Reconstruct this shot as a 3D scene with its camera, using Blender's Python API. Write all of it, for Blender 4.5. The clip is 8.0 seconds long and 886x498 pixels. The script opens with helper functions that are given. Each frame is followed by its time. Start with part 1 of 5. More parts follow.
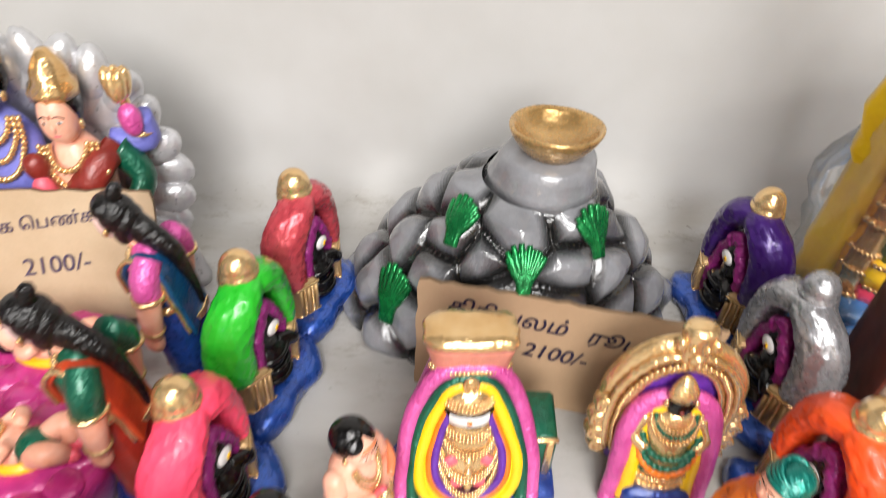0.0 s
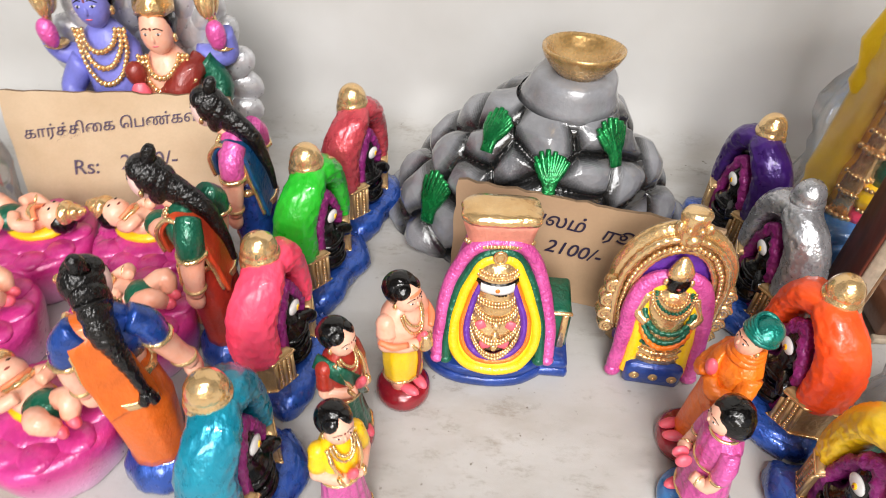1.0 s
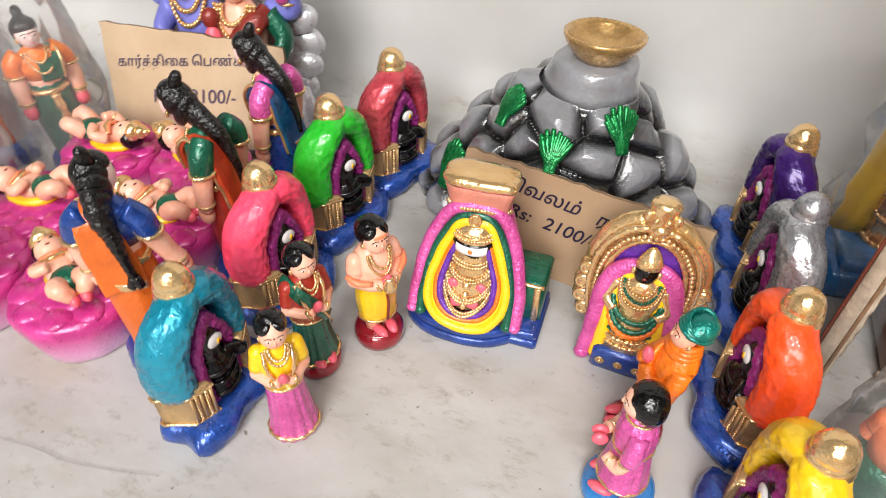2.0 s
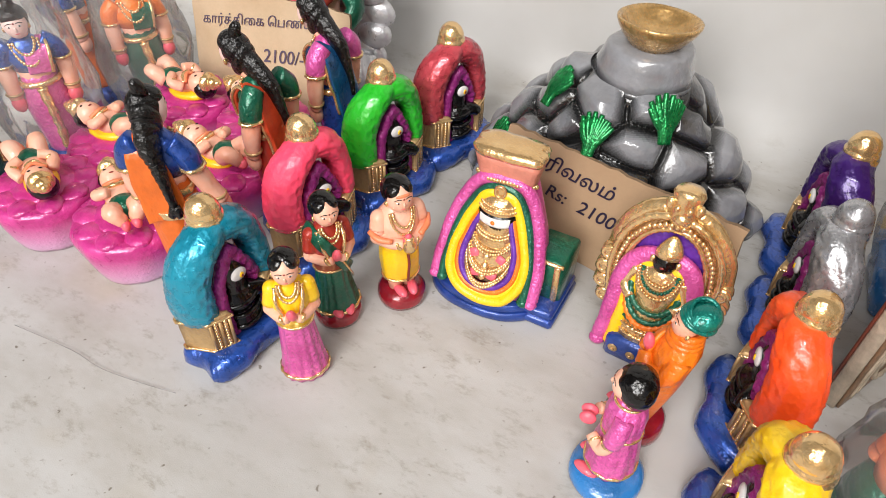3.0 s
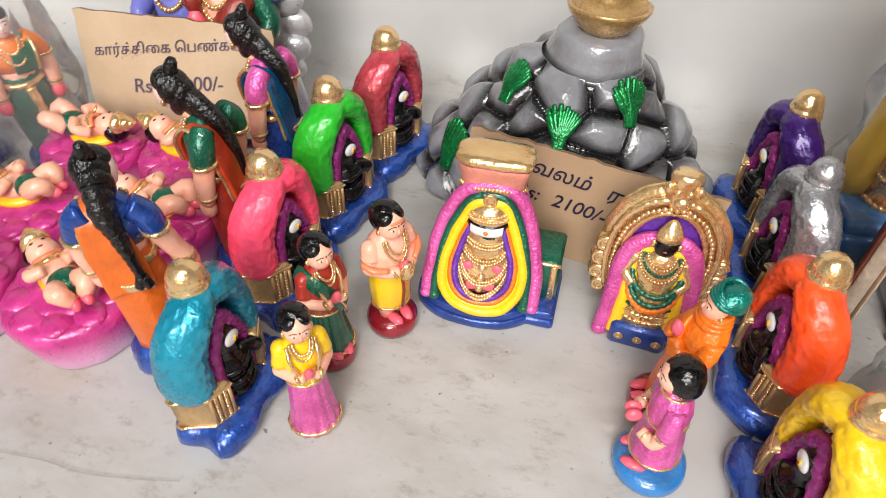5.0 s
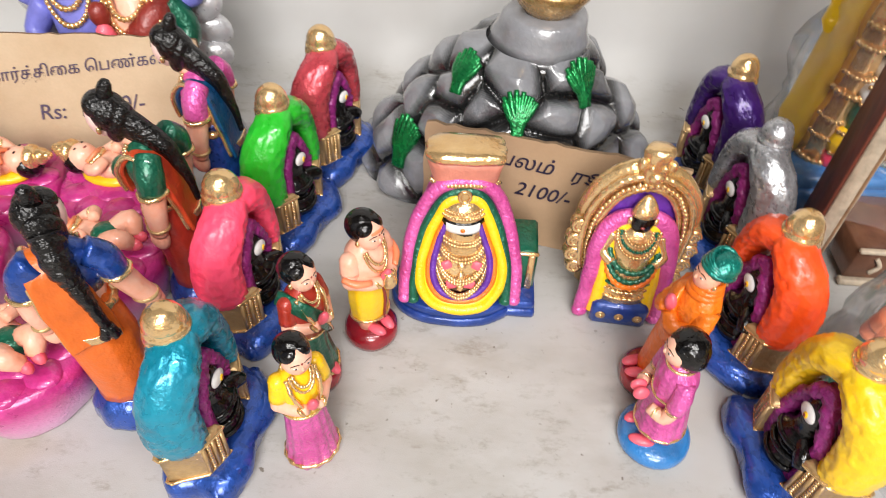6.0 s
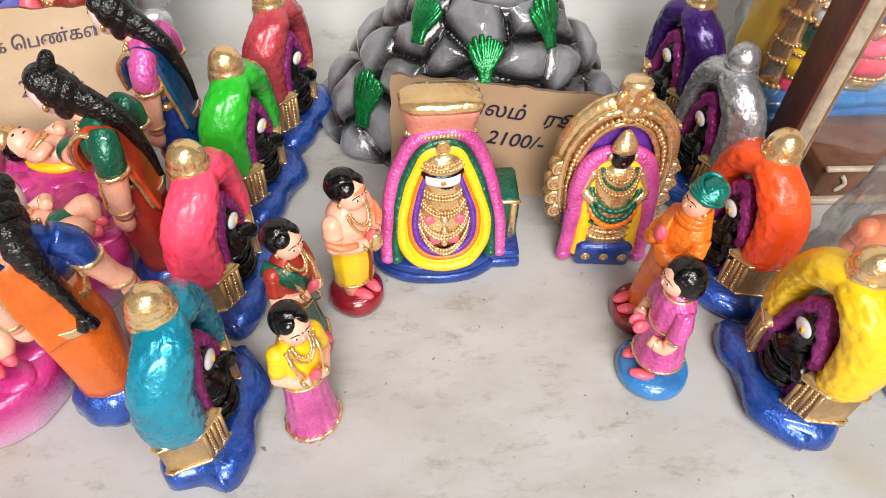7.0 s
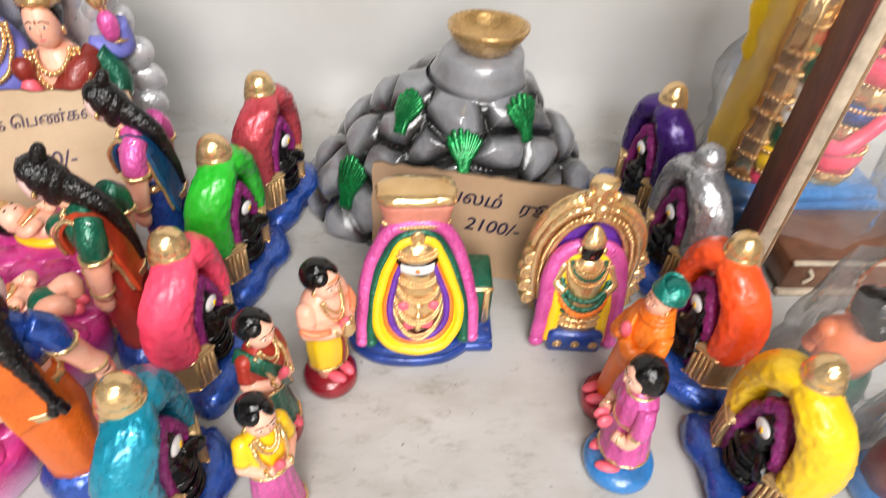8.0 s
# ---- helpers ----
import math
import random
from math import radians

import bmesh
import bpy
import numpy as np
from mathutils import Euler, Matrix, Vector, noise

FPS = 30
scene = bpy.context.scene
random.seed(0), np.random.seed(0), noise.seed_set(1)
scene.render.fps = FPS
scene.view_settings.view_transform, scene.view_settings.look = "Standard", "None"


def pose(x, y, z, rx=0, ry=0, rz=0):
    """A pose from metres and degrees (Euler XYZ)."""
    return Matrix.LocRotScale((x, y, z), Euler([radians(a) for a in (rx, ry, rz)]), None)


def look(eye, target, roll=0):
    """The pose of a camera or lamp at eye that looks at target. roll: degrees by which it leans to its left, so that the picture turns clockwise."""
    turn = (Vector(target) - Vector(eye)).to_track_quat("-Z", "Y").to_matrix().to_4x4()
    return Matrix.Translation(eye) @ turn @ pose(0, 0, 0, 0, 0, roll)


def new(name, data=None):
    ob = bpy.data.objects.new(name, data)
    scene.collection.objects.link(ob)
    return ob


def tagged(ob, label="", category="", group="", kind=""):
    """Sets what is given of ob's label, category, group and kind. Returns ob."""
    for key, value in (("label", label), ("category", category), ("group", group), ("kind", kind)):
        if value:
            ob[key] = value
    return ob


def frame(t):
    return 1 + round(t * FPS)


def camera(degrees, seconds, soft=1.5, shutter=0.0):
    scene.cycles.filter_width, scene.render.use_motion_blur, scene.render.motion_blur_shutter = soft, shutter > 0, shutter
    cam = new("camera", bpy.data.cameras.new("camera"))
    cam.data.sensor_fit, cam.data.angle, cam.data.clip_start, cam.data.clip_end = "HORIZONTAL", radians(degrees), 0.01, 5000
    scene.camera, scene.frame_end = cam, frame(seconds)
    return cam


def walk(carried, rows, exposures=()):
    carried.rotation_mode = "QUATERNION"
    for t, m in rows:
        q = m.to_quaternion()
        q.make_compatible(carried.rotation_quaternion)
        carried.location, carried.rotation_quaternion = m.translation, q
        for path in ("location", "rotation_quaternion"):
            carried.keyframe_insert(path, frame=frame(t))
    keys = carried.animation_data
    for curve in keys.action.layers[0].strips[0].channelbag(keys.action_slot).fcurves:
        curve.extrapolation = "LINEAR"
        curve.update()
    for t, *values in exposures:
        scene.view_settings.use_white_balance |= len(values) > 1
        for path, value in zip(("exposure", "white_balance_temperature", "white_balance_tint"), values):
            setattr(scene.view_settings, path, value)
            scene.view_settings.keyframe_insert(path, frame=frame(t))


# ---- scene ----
cam = camera(67.3, 8.0, soft=0.6, shutter=0.5)
PATH = [
    (0, (-0.003, 0.116, 0.414), (0.019, 1.622, -0.903), 2.4),
    (0.5, (-0.02, 0.046, 0.417), (0.03, 1.519, -0.935), 3.2),
    (1, (-0.006, 0.022, 0.419), (-0.066, 1.478, -0.95), 2.5),
    (1.2, (0.018, 0.016, 0.422), (-0.114, 1.454, -0.962), 1.8),
    (2.3, (0.132, 0.002, 0.422), (-0.401, 1.343, -0.963), 1.3),
    (2.5, (0.146, 0.002, 0.418), (-0.443, 1.321, -0.965), 1.1),
    (3, (0.162, 0.001, 0.412), (-0.517, 1.263, -0.983), 0.7),
    (3.5, (0.167, 0.002, 0.41), (-0.513, 1.254, -0.994), 0.4),
    (4, (0.148, 0.0, 0.411), (-0.44, 1.291, -0.999), 1.0),
    (4.5, (0.112, 0.0, 0.414), (-0.355, 1.325, -1.009), 1.4),
    (5.8, (0.022, 0.009, 0.411), (-0.07, 1.404, -1.019), 2.2),
    (6, (0.017, 0.011, 0.408), (-0.025, 1.393, -1.037), 2.7),
    (6.5, (-0.001, 0.012, 0.398), (0.075, 1.368, -1.071), 2.6),
    (7, (-0.009, 0.013, 0.392), (0.113, 1.324, -1.114), 2.3),
    (7.5, (-0.009, 0.016, 0.399), (0.107, 1.361, -1.077), 2.8),
    (7.8, (0.004, 0.023, 0.41), (0.106, 1.396, -1.04), 3.3),
    (8, (0.007, 0.02, 0.418), (0.139, 1.449, -0.976), 3.9),
]
walk(cam, [(t, look(eye, target, roll)) for t, eye, target, roll in PATH],
     exposures=[(0, 0.02), (1.2, 0.0), (2.5, -0.09), (3.5, -0.13), (4.5, -0.13), (6.0, -0.05), (7.0, -0.03), (8.0, -0.03)])

# ---- light ----
world = bpy.data.worlds.new("world")
scene.world = world
world.use_nodes = True
wn = world.node_tree
sky = wn.nodes.new("ShaderNodeTexSky")
sky.sky_type = "NISHITA"
sky.sun_disc = False
sky.sun_elevation = radians(35)
sky.sun_rotation = radians(178)
sky.air_density, sky.dust_density, sky.ozone_density = 1.0, 4.0, 0.6
wn.links.new(sky.outputs["Color"], wn.nodes["Background"].inputs["Color"])
wn.nodes["Background"].inputs["Strength"].default_value = 0.058

sun_data = bpy.data.lights.new("sun", "SUN")
sun_data.energy, sun_data.angle, sun_data.color = 2.50, radians(27), (0.98, 0.985, 1.0)
sun = new("sun", sun_data)
sun.matrix_world = look((0.03, -1.0, 0.62), (0, 0, 0))

# the shop's tube lamp, above and in front of the table
tube_data = bpy.data.lights.new("tube_lamp", "AREA")
tube_data.shape, tube_data.size, tube_data.size_y, tube_data.energy, tube_data.color = "RECTANGLE", 1.2, 0.06, 21.0, (1.0, 0.98, 0.95)
tube = new("tube_lamp", tube_data)
tube.matrix_world = look((0.25, -0.55, 1.60), (0.05, 0.45, 0.08))


# ---- materials ----
def mat(name, rgb, rough=0.35, metal=0.0, coat=0.0, vary=0.18, grain=260.0, bump=0.25, flake=0.0, second=None, wide=40.0, noise_scale=None):
    """Painted clay or cloth: colour that drifts at two scales, brushed relief, optional flakes of metallic pigment."""
    m = bpy.data.materials.new(name)
    m.use_nodes = True
    nt = m.node_tree
    b = nt.nodes["Principled BSDF"]
    tc = nt.nodes.new("ShaderNodeTexCoord")
    n1 = nt.nodes.new("ShaderNodeTexNoise")
    n1.inputs["Scale"].default_value, n1.inputs["Detail"].default_value, n1.inputs["Roughness"].default_value = wide, 4, 0.6
    n2 = nt.nodes.new("ShaderNodeTexNoise")
    n2.inputs["Scale"].default_value, n2.inputs["Detail"].default_value = grain, 3
    for n in (n1, n2):
        nt.links.new(tc.outputs["Object"], n.inputs["Vector"])
    ramp = nt.nodes.new("ShaderNodeValToRGB")
    other = second or tuple(c * (1 - vary * 1.6) for c in rgb)
    ramp.color_ramp.elements[0].position, ramp.color_ramp.elements[1].position = 0.32, 0.62
    ramp.color_ramp.elements[0].color = (*other, 1)
    ramp.color_ramp.elements[1].color = (*rgb, 1)
    nt.links.new(n1.outputs["Fac"], ramp.inputs["Fac"])
    fine = nt.nodes.new("ShaderNodeMixRGB")
    fine.blend_type = "MULTIPLY"
    fine.inputs["Fac"].default_value = vary
    nt.links.new(ramp.outputs["Color"], fine.inputs["Color1"])
    nt.links.new(n2.outputs["Fac"], fine.inputs["Color2"])
    nt.links.new(fine.outputs["Color"], b.inputs["Base Color"])
    rr = nt.nodes.new("ShaderNodeMapRange")
    rr.inputs["To Min"].default_value, rr.inputs["To Max"].default_value = max(0.04, rough - 0.10), rough + 0.12
    nt.links.new(n2.outputs["Fac"], rr.inputs["Value"])
    nt.links.new(rr.outputs["Result"], b.inputs["Roughness"])
    b.inputs["Metallic"].default_value = metal
    b.inputs["Coat Weight"].default_value = min(1.0, coat * 1.6)
    b.inputs["Coat Roughness"].default_value = 0.06
    if bump:
        n3 = nt.nodes.new("ShaderNodeTexNoise")
        n3.inputs["Scale"].default_value, n3.inputs["Detail"].default_value = noise_scale or 330.0, 2
        nt.links.new(tc.outputs["Object"], n3.inputs["Vector"])
        bp = nt.nodes.new("ShaderNodeBump")
        bp.inputs["Strength"].default_value, bp.inputs["Distance"].default_value = bump, 0.0018
        nt.links.new(n3.outputs["Fac"], bp.inputs["Height"])
        nt.links.new(bp.outputs["Normal"], b.inputs["Normal"])
    if flake:
        b.inputs["Sheen Weight"].default_value = flake
    return m


GOLD = mat("gold_paint", (0.98, 0.68, 0.34), 0.19, 0.75, 0.30, 0.15, 300, 0.50, second=(0.76, 0.45, 0.17), noise_scale=210)
OLDGOLD = mat("dull_gold_paint", (0.66, 0.44, 0.21), 0.34, 0.45, 0.0, 0.3, 300, 0.5, second=(0.48, 0.30, 0.13))
BRONZE = mat("bronze_gold_paint", (0.72, 0.46, 0.19), 0.26, 0.65, 0.2, 0.25, 300, 0.35, second=(0.52, 0.31, 0.11), noise_scale=170)
SILVER = mat("silver_paint", (0.52, 0.52, 0.54), 0.28, 0.70, 0.05, 0.15, 300, 0.75, noise_scale=150)
CLOUD = mat("bright_silver_paint", (0.76, 0.76, 0.78), 0.30, 0.5, 0.0, 0.12, 200, 0.3)
HAIR = mat("black_hair_paint", (0.006, 0.005, 0.005), 0.18, 0.0, 0.05, 0.3, 200, 0.9, noise_scale=380)
BLACK = mat("black_gloss_paint", (0.005, 0.004, 0.004), 0.15, 0.0, 0.08, 0.3, 200, 0.6, noise_scale=230)
BLUE = mat("pearl_blue_paint", (0.026, 0.105, 0.50), 0.28, 0.45, 0.5, 0.25, 160, 0.4, second=(0.012, 0.045, 0.23))
DKBLUE = mat("deep_blue_paint", (0.022, 0.075, 0.38), 0.32, 0.3, 0.4, 0.25, 160, 0.35)
SKYBLUE = mat("light_blue_paint", (0.04, 0.24, 0.62), 0.24, 0.05, 0.6, 0.2, 120, 0.35)
TEAL = mat("pearl_teal_paint", (0.010, 0.34, 0.50), 0.28, 0.40, 0.4, 0.2, 160, 0.45, second=(0.006, 0.24, 0.38), noise_scale=230)
PINK = mat("fluorescent_pink_paint", (1.0, 0.080, 0.17), 0.40, 0.0, 0.2, 0.06, 160, 0.45, second=(1.0, 0.055, 0.125), noise_scale=230)
GREEN = mat("bright_green_paint", (0.025, 0.54, 0.028), 0.30, 0.05, 0.4, 0.15, 160, 0.45, second=(0.018, 0.40, 0.018), noise_scale=230)
MAROON = mat("pearl_coral_red_paint", (0.68, 0.085, 0.11), 0.28, 0.35, 0.3, 0.2, 160, 0.45, second=(0.42, 0.030, 0.048), noise_scale=230)
YELLOW = mat("yellow_paint", (0.96, 0.62, 0.010), 0.34, 0.0, 0.25, 0.06, 160, 0.45, second=(0.92, 0.54, 0.008), noise_scale=230)
ORANGE = mat("fluorescent_orange_paint", (1.0, 0.105, 0.014), 0.40, 0.0, 0.2, 0.08, 160, 0.45, second=(0.95, 0.075, 0.010), noise_scale=230)
PURPLE = mat("pearl_purple_paint", (0.065, 0.016, 0.20), 0.30, 0.30, 0.3, 0.25, 160, 0.45, second=(0.042, 0.009, 0.135), noise_scale=230)
VIOLET = mat("violet_paint", (0.16, 0.035, 0.42), 0.40, 0.1, 0.1, 0.2, 160, 0.5)
MAGENTA = mat("pearl_magenta_paint", (0.42, 0.030, 0.27), 0.38, 0.25, 0.2, 0.3, 200, 1.0, second=(0.27, 0.015, 0.17))
ROSE = mat("pearl_rose_paint", (0.82, 0.135, 0.46), 0.32, 0.2, 0.3, 0.2, 200, 0.9, second=(0.60, 0.065, 0.30))
LOTUS = mat("lotus_pink_paint", (0.76, 0.060, 0.34), 0.30, 0.1, 0.4, 0.25, 120, 0.35, second=(0.52, 0.025, 0.21))
SKIN = mat("peach_flesh_paint", (0.93, 0.53, 0.39), 0.38, 0.0, 0.15, 0.08, 160, 0.22, second=(0.93, 0.40, 0.25), wide=55)
HOTSKIN = mat("orange_flesh_paint", (0.90, 0.27, 0.12), 0.38, 0.0, 0.15, 0.10, 160, 0.25)
PALM = mat("coral_pink_paint", (0.95, 0.14, 0.20), 0.40, 0.0, 0.1, 0.10, 160, 0.25)
DKGREEN = mat("pearl_green_paint", (0.008, 0.155, 0.085), 0.32, 0.35, 0.3, 0.25, 200, 0.6, second=(0.004, 0.09, 0.05))
LEAF = mat("metallic_leaf_green_paint", (0.010, 0.30, 0.075), 0.26, 0.6, 0.2, 0.25, 200, 0.5, second=(0.003, 0.13, 0.035))
TURBAN = mat("pearl_turquoise_paint", (0.008, 0.30, 0.23), 0.28, 0.5, 0.3, 0.25, 200, 0.7, second=(0.004, 0.17, 0.14))
ROBE = mat("saffron_paint", (0.95, 0.23, 0.012), 0.36, 0.05, 0.2, 0.15, 160, 0.6, second=(0.85, 0.15, 0.008))
SAREE = mat("orange_saree_paint", (0.86, 0.17, 0.016), 0.38, 0.05, 0.2, 0.15, 120, 0.3)
PALLU = mat("pearl_azure_paint", (0.010, 0.14, 0.36), 0.30, 0.40, 0.4, 0.25, 160, 0.6, second=(0.006, 0.08, 0.24))
REDPALLU = mat("orange_red_saree_paint", (0.72, 0.085, 0.022), 0.36, 0.1, 0.2, 0.2, 120, 0.3, second=(0.55, 0.05, 0.02))
REDSAREE = mat("red_saree_paint", (0.50, 0.040, 0.022), 0.36, 0.1, 0.2, 0.2, 120, 0.3)
REDBASE = mat("crimson_gloss_paint", (0.36, 0.012, 0.025), 0.20, 0.1, 0.6, 0.25, 120, 0.3)
BRICK = mat("salmon_terracotta_paint", (0.74, 0.27, 0.19), 0.40, 0.05, 0.1, 0.15, 160, 0.5)
RUST = mat("dark_red_paint", (0.30, 0.03, 0.02), 0.40, 0.1, 0.2, 0.2, 160, 0.4)
INDIGO = mat("lavender_blue_flesh_paint", (0.21, 0.22, 0.68), 0.42, 0.0, 0.1, 0.12, 160, 0.25)
WHITE = mat("white_paint", (0.82, 0.80, 0.78), 0.42, 0.0, 0.1, 0.08, 160, 0.2)
GREY = mat("bare_grey_clay", (0.33, 0.32, 0.31), 0.5, 0.0, 0.0, 0.2, 160, 0.4)
CARD = mat("brown_cardboard", (0.44, 0.295, 0.175), 0.85, 0.0, 0.0, 0.12, 500, 0.12, second=(0.40, 0.26, 0.15), wide=14)
PALECARD = mat("faded_pale_cardboard", (0.61, 0.465, 0.31), 0.85, 0.0, 0.0, 0.12, 500, 0.12, second=(0.53, 0.385, 0.24), wide=14)
CARDEDGE = mat("cut_cardboard_edge", (0.36, 0.23, 0.13), 0.9, 0.0, 0.0, 0.35, 500, 0.6)
FADEDINK = mat("faded_violet_marker_ink", (0.085, 0.060, 0.115), 0.6, 0.0, 0.0, 0.3, 300, 0.0, second=(0.15, 0.11, 0.16), wide=150)
INK = mat("dark_violet_marker_ink", (0.022, 0.014, 0.045), 0.6, 0.0, 0.0, 0.2, 300, 0.0)
WOOD = mat("red_brown_varnished_wood", (0.23, 0.055, 0.030), 0.60, 0.0, 0.0, 0.3, 90, 0.15)
PALEWOOD = mat("pale_raw_wood", (0.66, 0.54, 0.40), 0.6, 0.0, 0.0, 0.25, 160, 0.3)
BROWNWOOD = mat("brown_polished_wood", (0.20, 0.085, 0.045), 0.42, 0.0, 0.2, 0.35, 90, 0.2, second=(0.13, 0.05, 0.025), wide=60)
CARVED = mat("carved_tan_wood", (0.40, 0.23, 0.12), 0.5, 0.0, 0.1, 0.3, 120, 0.4)


def airbrushed(m, pale, z0, z1):
    """Fades a paint to a paler one below, as sprayed on."""
    nt = m.node_tree
    p = nt.nodes["Principled BSDF"]
    src = p.inputs["Base Color"].links[0].from_socket
    tc, sep, mr, mix = (nt.nodes.new(k) for k in ("ShaderNodeTexCoord", "ShaderNodeSeparateXYZ", "ShaderNodeMapRange", "ShaderNodeMixRGB"))
    nt.links.new(tc.outputs["Object"], sep.inputs["Vector"])
    nt.links.new(sep.outputs["Z"], mr.inputs["Value"])
    mr.inputs["From Min"].default_value, mr.inputs["From Max"].default_value = z0, z1
    mix.inputs["Color1"].default_value = (*pale, 1)
    nt.links.new(mr.outputs["Result"], mix.inputs["Fac"])
    nt.links.new(src, mix.inputs["Color2"])
    nt.links.new(mix.outputs["Color"], p.inputs["Base Color"])


airbrushed(LOTUS, (0.74, 0.40, 0.63), 0.006, 0.034)


def cloth_material():
    """Off-white cotton sheet: weave, grey smudges, thin black scuffs and a few yellow stains."""
    m = bpy.data.materials.new("soiled_white_cotton")
    m.use_nodes = True
    nt = m.node_tree
    b = nt.nodes["Principled BSDF"]
    tc = nt.nodes.new("ShaderNodeTexCoord")

    def noise_node(scale, detail, rough=0.55, stretch=None):
        n = nt.nodes.new("ShaderNodeTexNoise")
        n.inputs["Scale"].default_value, n.inputs["Detail"].default_value, n.inputs["Roughness"].default_value = scale, detail, rough
        if stretch:
            mp = nt.nodes.new("ShaderNodeMapping")
            mp.inputs["Scale"].default_value = stretch
            mp.inputs["Rotation"].default_value = (0, 0, radians(5))
            nt.links.new(tc.outputs["Object"], mp.inputs["Vector"])
            nt.links.new(mp.outputs["Vector"], n.inputs["Vector"])
        else:
            nt.links.new(tc.outputs["Object"], n.inputs["Vector"])
        return n

    def ramp(src, lo, hi, a, c):
        r = nt.nodes.new("ShaderNodeValToRGB")
        r.color_ramp.elements[0].position, r.color_ramp.elements[1].position = lo, hi
        r.color_ramp.elements[0].color, r.color_ramp.elements[1].color = (*a, 1), (*c, 1)
        nt.links.new(src, r.inputs["Fac"])
        return r.outputs["Color"]

    def times(a, c):
        x = nt.nodes.new("ShaderNodeMixRGB")
        x.blend_type = "MULTIPLY"
        x.inputs["Fac"].default_value = 1.0
        nt.links.new(a, x.inputs["Color1"])
        nt.links.new(c, x.inputs["Color2"])
        return x.outputs["Color"]

    base = ramp(noise_node(5.0, 4).outputs["Fac"], 0.30, 0.66, (0.455, 0.443, 0.422), (0.540, 0.533, 0.521))
    smudge = ramp(noise_node(11.0, 8, 0.66, (0.6, 1.3, 1)).outputs["Fac"], 0.36, 0.58, (0.82, 0.79, 0.75), (1, 1, 1))
    scuff = ramp(noise_node(46.0, 10, 0.80, (0.7, 1.4, 1)).outputs["Fac"], 0.32, 0.47, (0.68, 0.64, 0.59), (1, 1, 1))
    speck = ramp(noise_node(170.0, 2, 0.5).outputs["Fac"], 0.23, 0.29, (0.42, 0.38, 0.33), (1, 1, 1))
    stain = ramp(noise_node(8.5, 2, 0.5).outputs["Fac"], 0.61, 0.74, (1, 1, 1), (0.94, 0.88, 0.76))
    patch = ramp(noise_node(5.5, 3, 0.5).outputs["Fac"], 0.36, 0.52, (0, 0, 0), (1, 1, 1))
    sep = nt.nodes.new("ShaderNodeSeparateXYZ")
    nt.links.new(tc.outputs["Object"], sep.inputs["Vector"])
    low = nt.nodes.new("ShaderNodeMapRange")
    low.inputs["From Min"].default_value, low.inputs["From Max"].default_value = 0.03, 0.004
    nt.links.new(sep.outputs["Z"], low.inputs["Value"])
    where = nt.nodes.new("ShaderNodeMath")
    where.operation = "MULTIPLY"
    nt.links.new(patch, where.inputs[0])
    nt.links.new(low.outputs["Result"], where.inputs[1])
    dirt = nt.nodes.new("ShaderNodeMixRGB")
    dirt.inputs["Color1"].default_value = (1, 1, 1, 1)
    nt.links.new(where.outputs["Value"], dirt.inputs["Fac"])
    nt.links.new(times(times(scuff, smudge), speck), dirt.inputs["Color2"])
    stained = nt.nodes.new("ShaderNodeMixRGB")
    stained.inputs["Color1"].default_value = (1, 1, 1, 1)
    nt.links.new(low.outputs["Result"], stained.inputs["Fac"])
    nt.links.new(stain, stained.inputs["Color2"])
    col = times(times(base, dirt.outputs["Color"]), stained.outputs["Color"])
    nt.links.new(col, b.inputs["Base Color"])
    b.inputs["Roughness"].default_value = 0.85
    weave = noise_node(1300.0, 2)
    bp = nt.nodes.new("ShaderNodeBump")
    bp.inputs["Strength"].default_value, bp.inputs["Distance"].default_value = 0.18, 0.0006
    nt.links.new(weave.outputs["Fac"], bp.inputs["Height"])
    nt.links.new(bp.outputs["Normal"], b.inputs["Normal"])
    return m


CLOTH = cloth_material()


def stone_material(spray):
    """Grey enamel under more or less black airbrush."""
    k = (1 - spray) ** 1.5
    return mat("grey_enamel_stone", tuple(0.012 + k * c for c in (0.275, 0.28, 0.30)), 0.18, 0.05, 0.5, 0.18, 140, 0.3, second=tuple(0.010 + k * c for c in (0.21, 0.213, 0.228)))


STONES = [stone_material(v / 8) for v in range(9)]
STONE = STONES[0]


